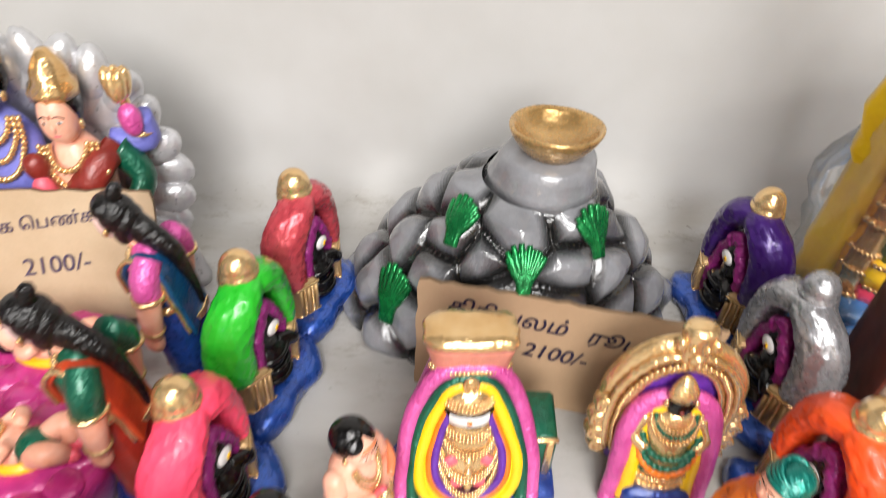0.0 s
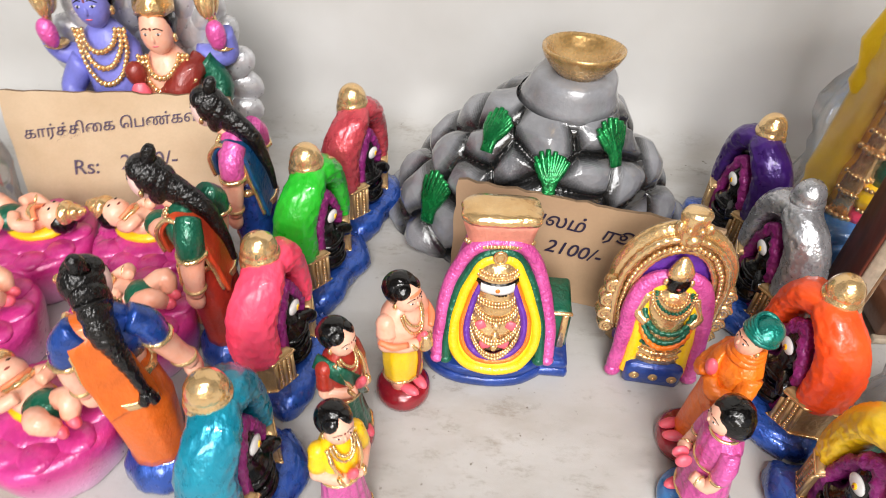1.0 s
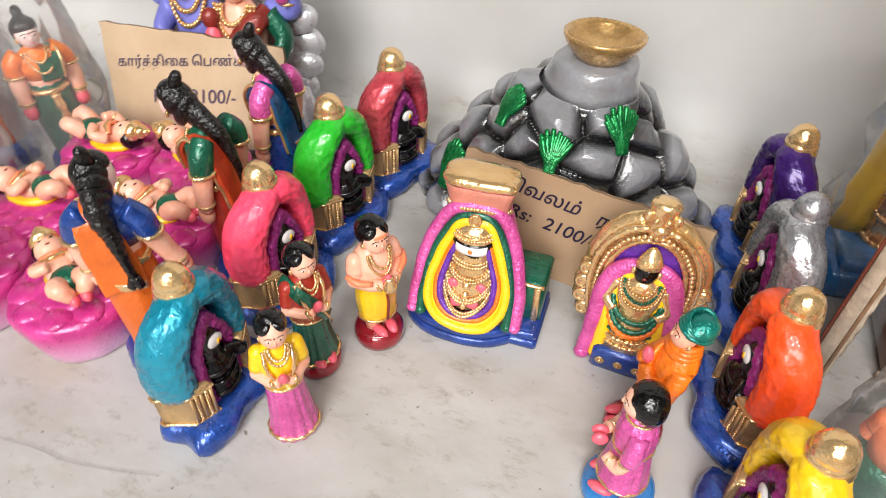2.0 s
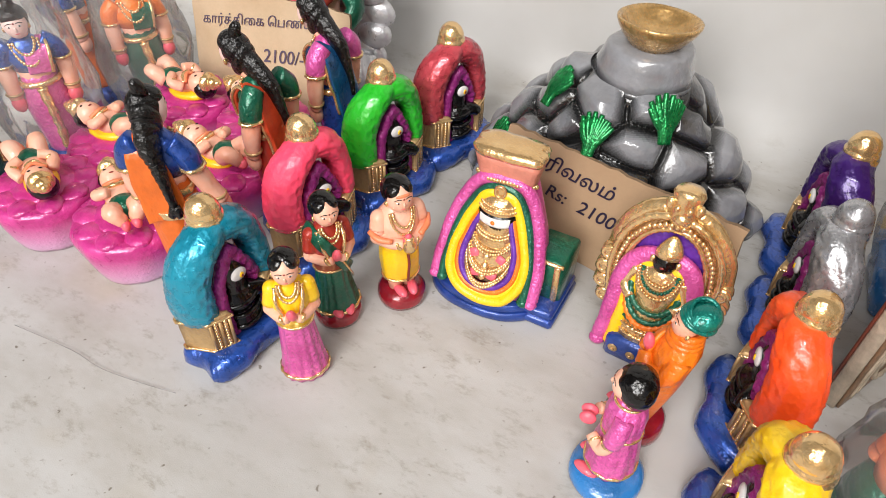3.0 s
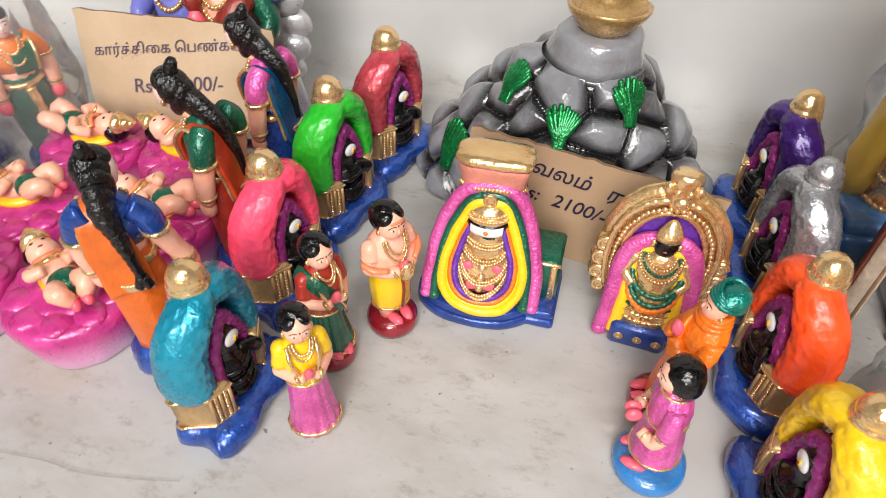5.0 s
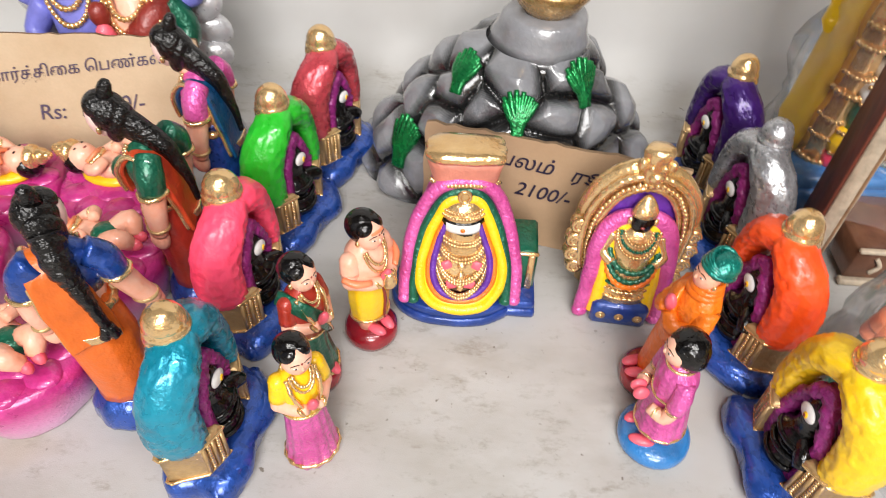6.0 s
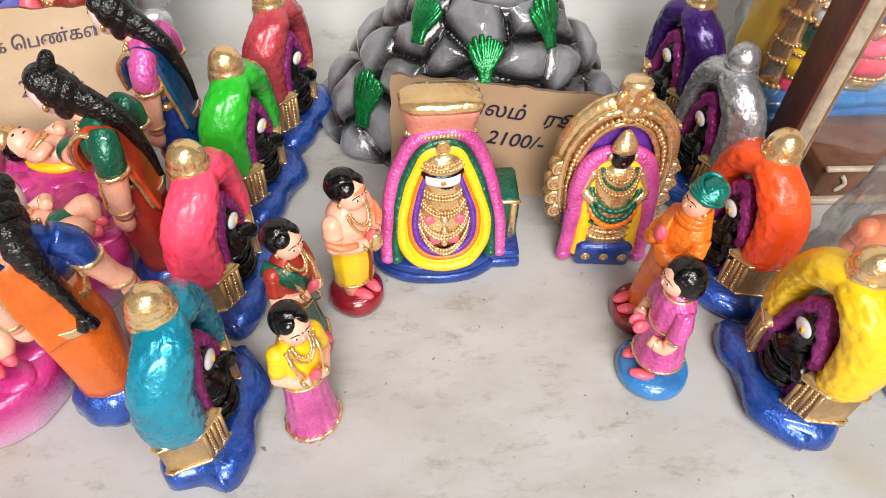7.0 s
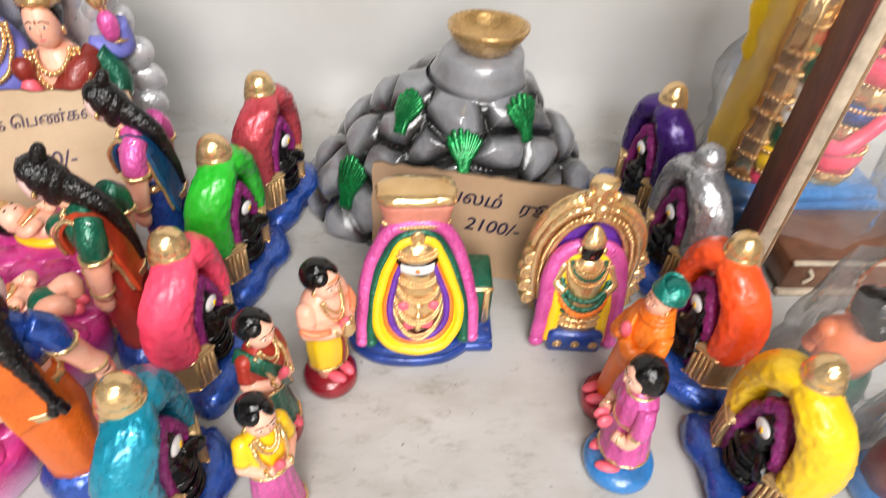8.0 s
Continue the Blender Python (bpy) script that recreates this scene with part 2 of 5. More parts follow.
def plastic_material():
    m = bpy.data.materials.new("clear_plastic_film")
    m.use_nodes = True
    nt = m.node_tree
    nt.nodes.remove(nt.nodes["Principled BSDF"])
    tr, gl = nt.nodes.new("ShaderNodeBsdfTransparent"), nt.nodes.new("ShaderNodeBsdfGlossy")
    tr.inputs["Color"].default_value = (0.97, 0.97, 0.97, 1)
    gl.inputs["Roughness"].default_value = 0.12
    haze = nt.nodes.new("ShaderNodeBsdfDiffuse")
    haze.inputs["Color"].default_value = (0.9, 0.9, 0.9, 1)
    mix, veil, fr, part_ = nt.nodes.new("ShaderNodeMixShader"), nt.nodes.new("ShaderNodeMixShader"), nt.nodes.new("ShaderNodeFresnel"), nt.nodes.new("ShaderNodeMath")
    fr.inputs["IOR"].default_value = 1.4
    part_.operation = "MULTIPLY"
    part_.inputs[1].default_value = 0.70
    nt.links.new(fr.outputs["Fac"], part_.inputs[0])
    veil.inputs["Fac"].default_value = 0.085
    nt.links.new(tr.outputs["BSDF"], veil.inputs[1])
    nt.links.new(haze.outputs["BSDF"], veil.inputs[2])
    nt.links.new(part_.outputs["Value"], mix.inputs["Fac"])
    nt.links.new(veil.outputs["Shader"], mix.inputs[1])
    nt.links.new(gl.outputs["BSDF"], mix.inputs[2])
    nt.links.new(mix.outputs["Shader"], nt.nodes["Material Output"].inputs["Surface"])
    return m


FILM = plastic_material()


# ---- modelling ----
def wobble(co, amp, freq=95.0):
    """Small unevenness of hand-made clay."""
    a = co * freq
    x, y, z = a[:, 0], a[:, 1], a[:, 2]
    return amp * np.stack([np.sin(1.3 * y + 0.7 * z + 1.1) + 0.5 * np.sin(2.9 * z + 1.7 * x),
                           np.sin(1.1 * z + 0.9 * x + 2.3) + 0.5 * np.sin(2.7 * x + 1.9 * y),
                           0.5 * np.sin(1.2 * x + 1.0 * y + 0.4)], axis=1)


class Clay:
    """Gathers smooth lumps of several paints into one mesh."""

    def __init__(self):
        self.v, self.f, self.m, self.mats, self.n = [], [], [], [], 0

    def add(self, verts, faces, material):
        if material not in self.mats:
            self.mats.append(material)
        k = self.mats.index(material)
        self.v.append(np.asarray(verts, float))
        self.f += [tuple(i + self.n for i in face) for face in faces]
        self.m += [k] * len(faces)
        self.n += len(verts)
        return self

    def grid(self, rings, material, caps=True):
        """rings: (count, seg, 3), closed round."""
        rings = np.asarray(rings, float)
        c, s, _ = rings.shape
        faces = [(i * s + j, i * s + (j + 1) % s, (i + 1) * s + (j + 1) % s, (i + 1) * s + j) for i in range(c - 1) for j in range(s)]
        verts = rings.reshape(-1, 3)
        if caps:
            verts = np.vstack([verts, rings[0].mean(0), rings[-1].mean(0)])
            faces += [((j + 1) % s, j, c * s) for j in range(s)]
            faces += [((c - 1) * s + j, (c - 1) * s + (j + 1) % s, c * s + 1) for j in range(s)]
        return self.add(verts, faces, material)

    def ball(self, c, r, material, turn=(0, 0, 0), seg=16, rows=9):
        r = (r, r, r) if isinstance(r, (int, float)) else r
        th = np.linspace(0, 2 * np.pi, seg, endpoint=False)
        ph = np.linspace(-np.pi / 2 + 0.12, np.pi / 2 - 0.12, rows)
        rings = np.stack([np.stack([np.cos(p) * np.cos(th) * r[0], np.cos(p) * np.sin(th) * r[1], np.full(seg, np.sin(p) * r[2])], 1) for p in ph])
        e = np.array(Euler([radians(a) for a in turn]).to_matrix())
        return self.grid(rings @ e.T + np.array(c), material)

    def loft(self, rows, material, seg=24, pleats=0, depth=0.0, power=2.0, turn=0.0):
        """rows of (x, y, z, rx, ry): level sections, round (power 2) to boxy (5), with upright pleats."""
        th = np.linspace(0, 2 * np.pi, seg, endpoint=False) + radians(turn)
        rings = []
        for x, y, z, rx, ry in rows:
            c, s = np.cos(th), np.sin(th)
            k = (np.abs(c) ** power + np.abs(s) ** power) ** (-1 / power)
            k = k * (1 + depth * np.cos(pleats * th))
            rings.append(np.stack([x + rx * c * k, y + ry * s * k, np.full(seg, z)], 1))
        return self.grid(np.stack(rings), material)

    def tube(self, pts, r, material, seg=8, flat=1.0, steps=5, closed=False, ridges=0, ridge=0.0, crumple=0.0):
        """A rope along a smooth curve through pts; r one radius or one for each point."""
        p = np.array(pts, float)
        rr = np.array(r if isinstance(r, (list, tuple)) else [r] * len(p), float)
        n = len(p)
        out, rad = [], []
        last = n if closed else n - 1
        for i in range(last):
            a, b_, c_, d = (p[(i - 1) % n] if closed or i else p[0]), p[i], p[(i + 1) % n], (p[(i + 2) % n] if closed or i + 2 < n else p[n - 1])
            for t in np.linspace(0, 1, steps, endpoint=False):
                out.append(0.5 * (2 * b_ + (c_ - a) * t + (2 * a - 5 * b_ + 4 * c_ - d) * t * t + (3 * b_ - a - 3 * c_ + d) * t ** 3))
                rad.append(rr[i] * (1 - t) + rr[(i + 1) % n] * t)
        if not closed:
            out.append(p[-1])
            rad.append(rr[-1])
        q = np.array(out)
        rad = np.array(rad)
        if ridges:
            rad = rad * (1 + ridge * np.cos(np.arange(len(rad)) * ridges))
        tan = np.roll(q, -1, 0) - np.roll(q, 1, 0) if closed else np.gradient(q, axis=0)
        tan /= np.linalg.norm(tan, axis=1)[:, None] + 1e-12
        up = np.array([0, 0, 1.0]) if abs(tan[0][2]) < 0.9 else np.array([0, 1.0, 0])
        rings = []
        th = np.linspace(0, 2 * np.pi, seg, endpoint=False)
        for i in range(len(q)):
            s = np.cross(tan[i], up)
            s /= np.linalg.norm(s) + 1e-12
            up = np.cross(s, tan[i])
            out_ = np.outer(np.cos(th), s) * flat + np.outer(np.sin(th), up)
            ring = q[i] + rad[i] * out_
            if crumple:   # folds of draped cloth, running along the rope and broken across
                along = i / len(q) * 9
                k = [0.25 * abs(noise.noise((along * 1.1, 2.2 * math.cos(a), 2.2 * math.sin(a) + 7))) + 0.75 * abs(noise.noise((along * 2.2 + 1.6 * math.cos(a), 6.5 * math.cos(a), 6.5 * math.sin(a)))) for a in th]
                ring = ring - crumple * (np.array(k) - 0.25)[:, None] * out_ * 1.6
            rings.append(ring)
        if closed:
            rings.append(rings[0])
        return self.grid(np.stack(rings), material, caps=not closed)

    def band(self, pts, widths, thick, across, material, steps=6, ruffle=0.0):
        """A strip of cloth along a curve; across: the direction of its width."""
        p = np.array(pts, float)
        n = len(p)
        q, w = [], []
        for i in range(n - 1):
            a, b_, c_, d = p[max(i - 1, 0)], p[i], p[i + 1], p[min(i + 2, n - 1)]
            for t in np.linspace(0, 1, steps, endpoint=(i == n - 2)):
                q.append(0.5 * (2 * b_ + (c_ - a) * t + (2 * a - 5 * b_ + 4 * c_ - d) * t * t + (3 * b_ - a - 3 * c_ + d) * t ** 3))
                w.append(widths[i] * (1 - t) + widths[i + 1] * t)
        q = np.array(q)
        tan = np.gradient(q, axis=0)
        rings = []
        for i in range(len(q)):
            s = np.array(across, float)
            tn = tan[i] / (np.linalg.norm(tan[i]) + 1e-12)
            s = s - tn * s.dot(tn)
            s /= np.linalg.norm(s) + 1e-12
            nn = np.cross(tn, s)
            us = np.linspace(-1, 1, 15)
            fold = thick * (1 - us ** 2) * 0.6 + ruffle * np.cos(us * 11)
            top = [q[i] + s * w[i] * u + nn * (thick + f) for u, f in zip(us, fold)]
            low = [q[i] + s * w[i] * u - nn * thick for u in us[::-1]]
            rings.append(top + low)
        return self.grid(np.array(rings), material)

    def beads(self, pts, r, material, gap=1.7):
        p = np.array(pts, float)
        seglen = np.linalg.norm(np.diff(p, axis=0), axis=1)
        cum = np.concatenate([[0], np.cumsum(seglen)])
        for d in np.arange(0, cum[-1], r * gap):
            c = [np.interp(d, cum, p[:, k]) for k in range(3)]
            self.ball(c, r, material, seg=7, rows=4)
        return self

    def box(self, c, size, material, turn=(0, 0, 0), bevel=0.0015):
        hx, hy, hz = size[0] / 2, size[1] / 2, size[2] / 2
        rows = []
        for z, k in ((-hz, bevel), (-hz + bevel, 0), (hz - bevel, 0), (hz, bevel)):
            rows.append([(x, y, z) for x, y in ((hx - k, hy - bevel - k * 0), (hx - bevel, hy - k), (-hx + bevel, hy - k), (-hx + k, hy - bevel),
                                                (-hx + k, -hy + bevel), (-hx + bevel, -hy + k), (hx - bevel, -hy + k), (hx - k, -hy + bevel))])
        e = np.array(Euler([radians(a) for a in turn]).to_matrix())
        return self.grid(np.array(rows) @ e.T + np.array(c), material)

    def mesh(self, name, uneven=0.00035, smooth=True):
        co = np.vstack(self.v)
        if uneven:
            co = co + wobble(co, uneven)
        me = bpy.data.meshes.new(name)
        me.from_pydata(co.tolist(), [], self.f)
        for m in self.mats:
            me.materials.append(m)
        me.polygons.foreach_set("material_index", self.m)
        me.polygons.foreach_set("use_smooth", [smooth] * len(self.f))
        me.update()
        bm = bmesh.new()
        bm.from_mesh(me)
        bmesh.ops.recalc_face_normals(bm, faces=bm.faces)
        bm.to_mesh(me)
        bm.free()
        return me


def solid(name, clay, m=None, parent=None, uneven=0.00035, smooth=True, label=""):
    ob = new(name, clay.mesh(name, uneven, smooth))
    if parent:
        ob.parent = parent
    if m is not None:
        ob.matrix_basis = m
    if label:
        tagged(ob, label)
    return ob


def at(x, y, z=0.0, yaw=0.0):
    return pose(x, y, z, 0, 0, yaw)


# ---- the setting ----
def sheet(name, width, profile, step, relief, material):
    """A cloth sheet over a profile of (y, z), with soft folds."""
    xs = np.arange(-width, width + step / 2, step)
    p = np.array(profile)
    d = np.concatenate([[0], np.cumsum(np.linalg.norm(np.diff(p, axis=0), axis=1))])
    s = np.arange(0, d[-1], step)
    ys, zs = np.interp(s, d, p[:, 0]), np.interp(s, d, p[:, 1])
    verts = []
    for y, z in zip(ys, zs):
        for x in xs:
            dy, dz = relief(x, y, z)
            verts.append((x, y + dy, z + dz))
    w = len(xs)
    faces = [(i * w + j, i * w + j + 1, (i + 1) * w + j + 1, (i + 1) * w + j) for i in range(len(ys) - 1) for j in range(w - 1)]
    me = bpy.data.meshes.new(name)
    me.from_pydata(verts, [], faces)
    me.polygons.foreach_set("use_smooth", [True] * len(faces))
    me.materials.append(material)
    return new(name, me)


def folds(x, y, z):
    flat = max(0.0, 1 - z / 0.05)
    n = noise.noise((x * 3.1, y * 3.1, z * 3.1))
    crease = -0.0013 * max(0, 1 - abs(y - 0.16 + 0.24 * x + 0.02 * math.sin(9 * x)) / 0.006)
    wave = noise.noise((x * 5.0 - y * 3.0, y * 16.0 + x * 5.0, 2.0))
    dz = flat * (-0.0010 + 0.0006 * n + 0.0010 * wave + crease * 0.5)
    hang = 1 - flat
    dy = hang * (0.010 * noise.noise((x * 2.2 + 0.8 * z, 3.0, z * 1.6)) + 0.006 * math.sin(3.2 * x + 5.0 * z + 1.0) * min(1, z * 4))
    return dy, dz


bend = [(0.615 + 0.055 * math.sin(a), 0.055 - 0.055 * math.cos(a)) for a in np.linspace(0, math.pi / 2, 8)]
cloth = sheet("table_cloth", 1.1, [(-0.55, -0.70), (-0.50, -0.004), (-0.49, 0.0), *bend, (0.675, 1.3)], 0.0100, folds, CLOTH)
tagged(cloth, "soiled off-white cotton sheet spread over the table and up the wall", "cloth", kind="structure")
table = solid("table", Clay().box((0, 0.06, -0.035), (2.18, 1.08, 0.05), PALEWOOD, bevel=0.003), uneven=0)
for tx, ty in ((-1.0, -0.42), (1.0, -0.42), (-1.0, 0.5), (1.0, 0.5)):
    solid("leg", Clay().box((tx, ty, -0.405), (0.05, 0.05, 0.69), PALEWOOD, bevel=0.003), parent=table, uneven=0)
tagged(table, "plain wooden display table under the cloth", "table")
PLASTER = mat("grey_plaster", (0.50, 0.49, 0.47), 0.85, 0, 0, 0.15, 30, 0.2, wide=2)
wall = solid("wall_north", Clay().box((0, 0.85, 0.75), (6.0, 0.15, 3.0), PLASTER, bevel=0.003), uneven=0)
tagged(wall, "plain grey plastered wall behind the cloth", "wall", kind="structure")
# Side walls added out of view to cut fill light from the open sky.
for k, wx in enumerate((-2.95, 2.95)):
    unseen_wall = solid(("unseen_wall_west", "unseen_wall_east")[k], Clay().box((wx, -0.30, 0.75), (0.12, 2.14, 3.0), PLASTER, bevel=0.003), uneven=0)
    tagged(unseen_wall, "unseen plain grey plastered side wall added to cut sky light", "wall", kind="structure")
# Unseen slab added overhead: blocks the sky and deepens shade between the figures.
sky_blocker = solid("ceiling", Clay().box((0, -0.30, 2.31), (6.1, 2.5, 0.10), PLASTER, bevel=0.003), uneven=0)
tagged(sky_blocker, "unseen plain grey plaster slab added overhead to block sky light", "ceiling", kind="structure")
# Out of view; widened so glossy film mirrors grey, not a dark horizon.
ground = solid("floor", Clay().box((0, -9.0, -0.79), (60.0, 21.0, 0.08), PLASTER, bevel=0.003), uneven=0)
tagged(ground, "unseen grey cement floor, spread wide to lighten reflections", "floor", kind="structure")


# ---- the stone hill with its bowl ----
HILL = [(0.000, 0.0535, 0.527, 0.1360, 0.088), (0.030, 0.0555, 0.525, 0.1230, 0.086), (0.060, 0.0580, 0.523, 0.1020, 0.082), (0.090, 0.0600, 0.520, 0.0800, 0.075),
        (0.112, 0.0630, 0.516, 0.0630, 0.062), (0.128, 0.0660, 0.512, 0.0500, 0.049), (0.150, 0.0720, 0.509, 0.0340, 0.034)]


def hill_point(theta, z):
    h = np.array(HILL)
    x, y, rx, ry = (np.interp(z, h[:, 0], h[:, k]) for k in (1, 2, 3, 4))
    k = 1 + 0.045 * math.sin(3 * theta + 0.6) * (1 - z / 0.15) + 0.03 * math.sin(5 * theta + 2) * (1 - z / 0.15)
    return Vector((x + rx * k * math.cos(theta), y + ry * k * math.sin(theta), z))


def hill_normal(theta, z):
    a = hill_point(theta + 0.01, z) - hill_point(theta - 0.01, z)
    b = hill_point(theta, min(z + 0.004, 0.15)) - hill_point(theta, max(z - 0.004, 0.0))
    n = a.cross(b).normalized()
    return n


def build_hill():
    top = new("stone_hill")
    top.location = (0.062, 0.525, 0)
    inv = Matrix.Translation(top.location).inverted()
    black = Clay()
    seg = 72
    rings = [[tuple(hill_point(2 * math.pi * j / seg, z) - hill_normal(2 * math.pi * j / seg, z) * 0.0045) for j in range(seg)] for z in np.linspace(0, 0.137, 22)]
    black.grid(np.array(rings), BLACK)
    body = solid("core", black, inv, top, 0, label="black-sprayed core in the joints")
    body.data.polygons.foreach_set("use_smooth", [True] * len(body.data.polygons))
    # sites of the boulders, spread over the surface row by row
    rng = random.Random(23)
    sites = []
    for z, count, shift in ((0.002, 13, 0.0), (0.040, 12, 0.55), (0.076, 10, 0.15), (0.106, 8, 0.55), (0.130, 6, 0.1)):
        for i in range(count):
            th = 2 * math.pi * (i + shift + rng.uniform(-0.22, 0.22)) / count
            sites.append(np.array(hill_point(th, min(0.134, max(0, z + rng.uniform(-0.010, 0.010))))))
    sites = np.array(sites)
    n_th, n_z = 460, 120
    ths = np.linspace(0, 2 * np.pi, n_th, endpoint=False)
    zs = np.linspace(0.0, 0.141, n_z)
    h = np.array(HILL)
    hx, hy, rx, ry = (np.interp(zs, h[:, 0], h[:, k])[:, None] for k in (1, 2, 3, 4))
    fade = (1 - zs / 0.15)[:, None]
    k = 1 + fade * (0.045 * np.sin(3 * ths + 0.6) + 0.03 * np.sin(5 * ths + 2))[None]
    p = np.stack([hx + rx * k * np.cos(ths), hy + ry * k * np.sin(ths), zs[:, None] + 0 * k], axis=2)
    across = np.roll(p, -1, axis=1) - np.roll(p, 1, axis=1)
    nrm = np.cross(across, np.gradient(p, axis=0))
    nrm /= np.linalg.norm(nrm, axis=2)[:, :, None]
    dist = np.linalg.norm(p[:, :, None, :] - sites[None, None], axis=3)
    order = np.argsort(dist, axis=2)
    f1 = np.take_along_axis(dist, order[:, :, :1], 2)[:, :, 0]
    f2 = np.take_along_axis(dist, order[:, :, 1:2], 2)[:, :, 0]
    gap = np.clip((f2 - f1) / 0.034, 0, 1)
    swell = np.sqrt(np.clip(1 - (1 - gap) ** 2, 0, 1)) * 0.55 + gap * 0.45
    lift = -0.0045 + 0.0160 * swell
    low = (np.clip(zs / 0.006, 0.35, 1) * np.clip((0.143 - zs) / 0.014, 0.05, 1))[:, None]
    q = p + nrm * (lift * low)[:, :, None]
    q[:, :, 2] = np.maximum(q[:, :, 2], 0.0)
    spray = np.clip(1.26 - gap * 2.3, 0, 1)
    owner = order[:, :, 0]
    for k in range(len(sites)):
        cells = [(i, j) for i in range(n_z - 1) for j in range(n_th) if owner[i, j] == k]
        if len(cells) < 40:
            continue
        index, verts, tint, faces = {}, [], [], []
        for i, j in cells:
            face = []
            for a, b in ((i, j), (i, (j + 1) % n_th), (i + 1, (j + 1) % n_th), (i + 1, j)):
                if (a, b) not in index:
                    index[(a, b)] = len(verts)
                    verts.append(tuple(q[a, b]))
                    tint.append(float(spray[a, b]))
                face.append(index[(a, b)])
            faces.append(tuple(face))
        me = bpy.data.meshes.new("boulder")
        me.from_pydata(verts, [], faces)
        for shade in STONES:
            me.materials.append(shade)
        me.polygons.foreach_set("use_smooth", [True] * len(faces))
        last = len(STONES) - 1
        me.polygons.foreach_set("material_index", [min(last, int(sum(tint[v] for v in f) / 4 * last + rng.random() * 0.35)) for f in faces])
        ob = new("boulder", me)
        ob.parent = top
        ob.matrix_basis = inv
    # neck of the summit
    c = Clay()
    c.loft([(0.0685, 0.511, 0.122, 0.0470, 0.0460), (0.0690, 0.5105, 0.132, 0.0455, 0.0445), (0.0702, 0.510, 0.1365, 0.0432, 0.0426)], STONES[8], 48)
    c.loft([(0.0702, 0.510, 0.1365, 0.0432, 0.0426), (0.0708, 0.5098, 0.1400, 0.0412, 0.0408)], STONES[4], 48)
    c.loft([(0.0708, 0.5098, 0.1400, 0.0412, 0.0408), (0.0718, 0.509, 0.147, 0.0384, 0.0382), (0.0728, 0.508, 0.155, 0.0352, 0.0352), (0.0735, 0.507, 0.163, 0.0340, 0.0340),
            (0.0740, 0.507, 0.1665, 0.0305, 0.0305), (0.0745, 0.507, 0.1670, 0.010, 0.010)], STONE, 48)
    solid("summit", c, inv, top, 0.0008, label="smooth grey summit collar")
    b = Clay()
    cx, cy, z0 = 0.0755, 0.506, 0.1635
    prof = [(0.010, 0.0), (0.018, 0.001), (0.026, 0.008), (0.0315, 0.0145), (0.0342, 0.0195), (0.0342, 0.0218), (0.0325, 0.0222), (0.0295, 0.0195), (0.024, 0.013), (0.014, 0.007), (0.004, 0.006)]
    b.loft([(cx, cy, z0 + h * 1.06, r * 0.95, r * 0.95) for r, h in prof], BRONZE, 48)
    for v in b.v:
        v[:, 2] += (cy - v[:, 1]) * 0.10 * np.clip((v[:, 2] - z0) / 0.012, 0, 1)
    solid("bowl", b, inv, top, 0.0003, label="gold-painted offering bowl on the summit")
    # green fan leaves in relief, a short stem below: angle, height, lean, size
    for th, z, lean, size in ((-1.64, 0.1085, 4, 0.86), (-0.88, 0.125, -6, 0.94), (-2.52, 0.055, 14, 1.10), (-2.50, 0.120, 16, 0.92)):
        o, nn = hill_point(th, z), hill_normal(th, z)
        up = (Vector((0, 0, 1)) - nn * nn.z).normalized()
        side = up.cross(nn).normalized()
        turn = Matrix.Rotation(radians(lean), 3, nn)
        up, side = turn @ up, turn @ side
        leaf = Clay()
        for r in range(13):
            a = (r - 6) / 6 * 0.95
            reach = 0.90 + 0.07 * math.sin(r * 2.7) + (0.06 if r % 2 else -0.04)
            pts, rad = [], []
            for t in np.linspace(0, 1, 8):
                open_ = max(0.0, t - 0.22) / 0.78
                u = (r - 6) * 0.00055 * (1 - open_) + math.sin(a) * 0.0205 * reach * open_ ** 0.85
                v = -0.021 + 0.012 * min(1.0, t / 0.22) + 0.0290 * reach * math.cos(a * 0.85) * open_
                w = o + (side * u + up * v) * size
                near = []
                for d in np.linspace(-0.5, 0.5, 21):
                    pt = hill_point(th + d, max(0.0, min(0.15, w.z)))
                    near.append(((pt - w).length, pt))
                best = min(near, key=lambda e: e[0])[1]
                w = w + nn * ((best - w).dot(nn) + 0.0112 - 0.0012 * t + 0.0008 * math.cos(a))
                pts.append(tuple(w))
                rad.append((0.0019 + 0.0016 * math.sin(math.pi * min(1, 0.15 + t * 0.80))) * size)
            leaf.tube(pts, rad, LEAF, 7, steps=3)
        solid("leaf", leaf, inv, top, 0.0003, label="metallic green leaf fan in relief")
    tagged(top, "grey painted stone hill with black joints and a gold bowl on top", "hill model")


build_hill()


# ---- hand-written cardboard signs ----
def writing(text, size, material, m, parent, shear=0.15, bold=0.00015):
    cu = bpy.data.curves.new("writing", "FONT")
    cu.body, cu.size, cu.shear, cu.extrude, cu.offset, cu.align_x = text, size, shear, 0.00012, bold, "LEFT"
    tmp = new("writing_source", cu)
    bpy.context.view_layer.update()
    me = bpy.data.meshes.new_from_object(tmp.evaluated_get(bpy.context.evaluated_depsgraph_get()))
    bpy.data.objects.remove(tmp)
    me.materials.clear()
    me.materials.append(material)
    ob = new("writing", me)
    ob.parent = parent
    ob.matrix_basis = m
    return ob


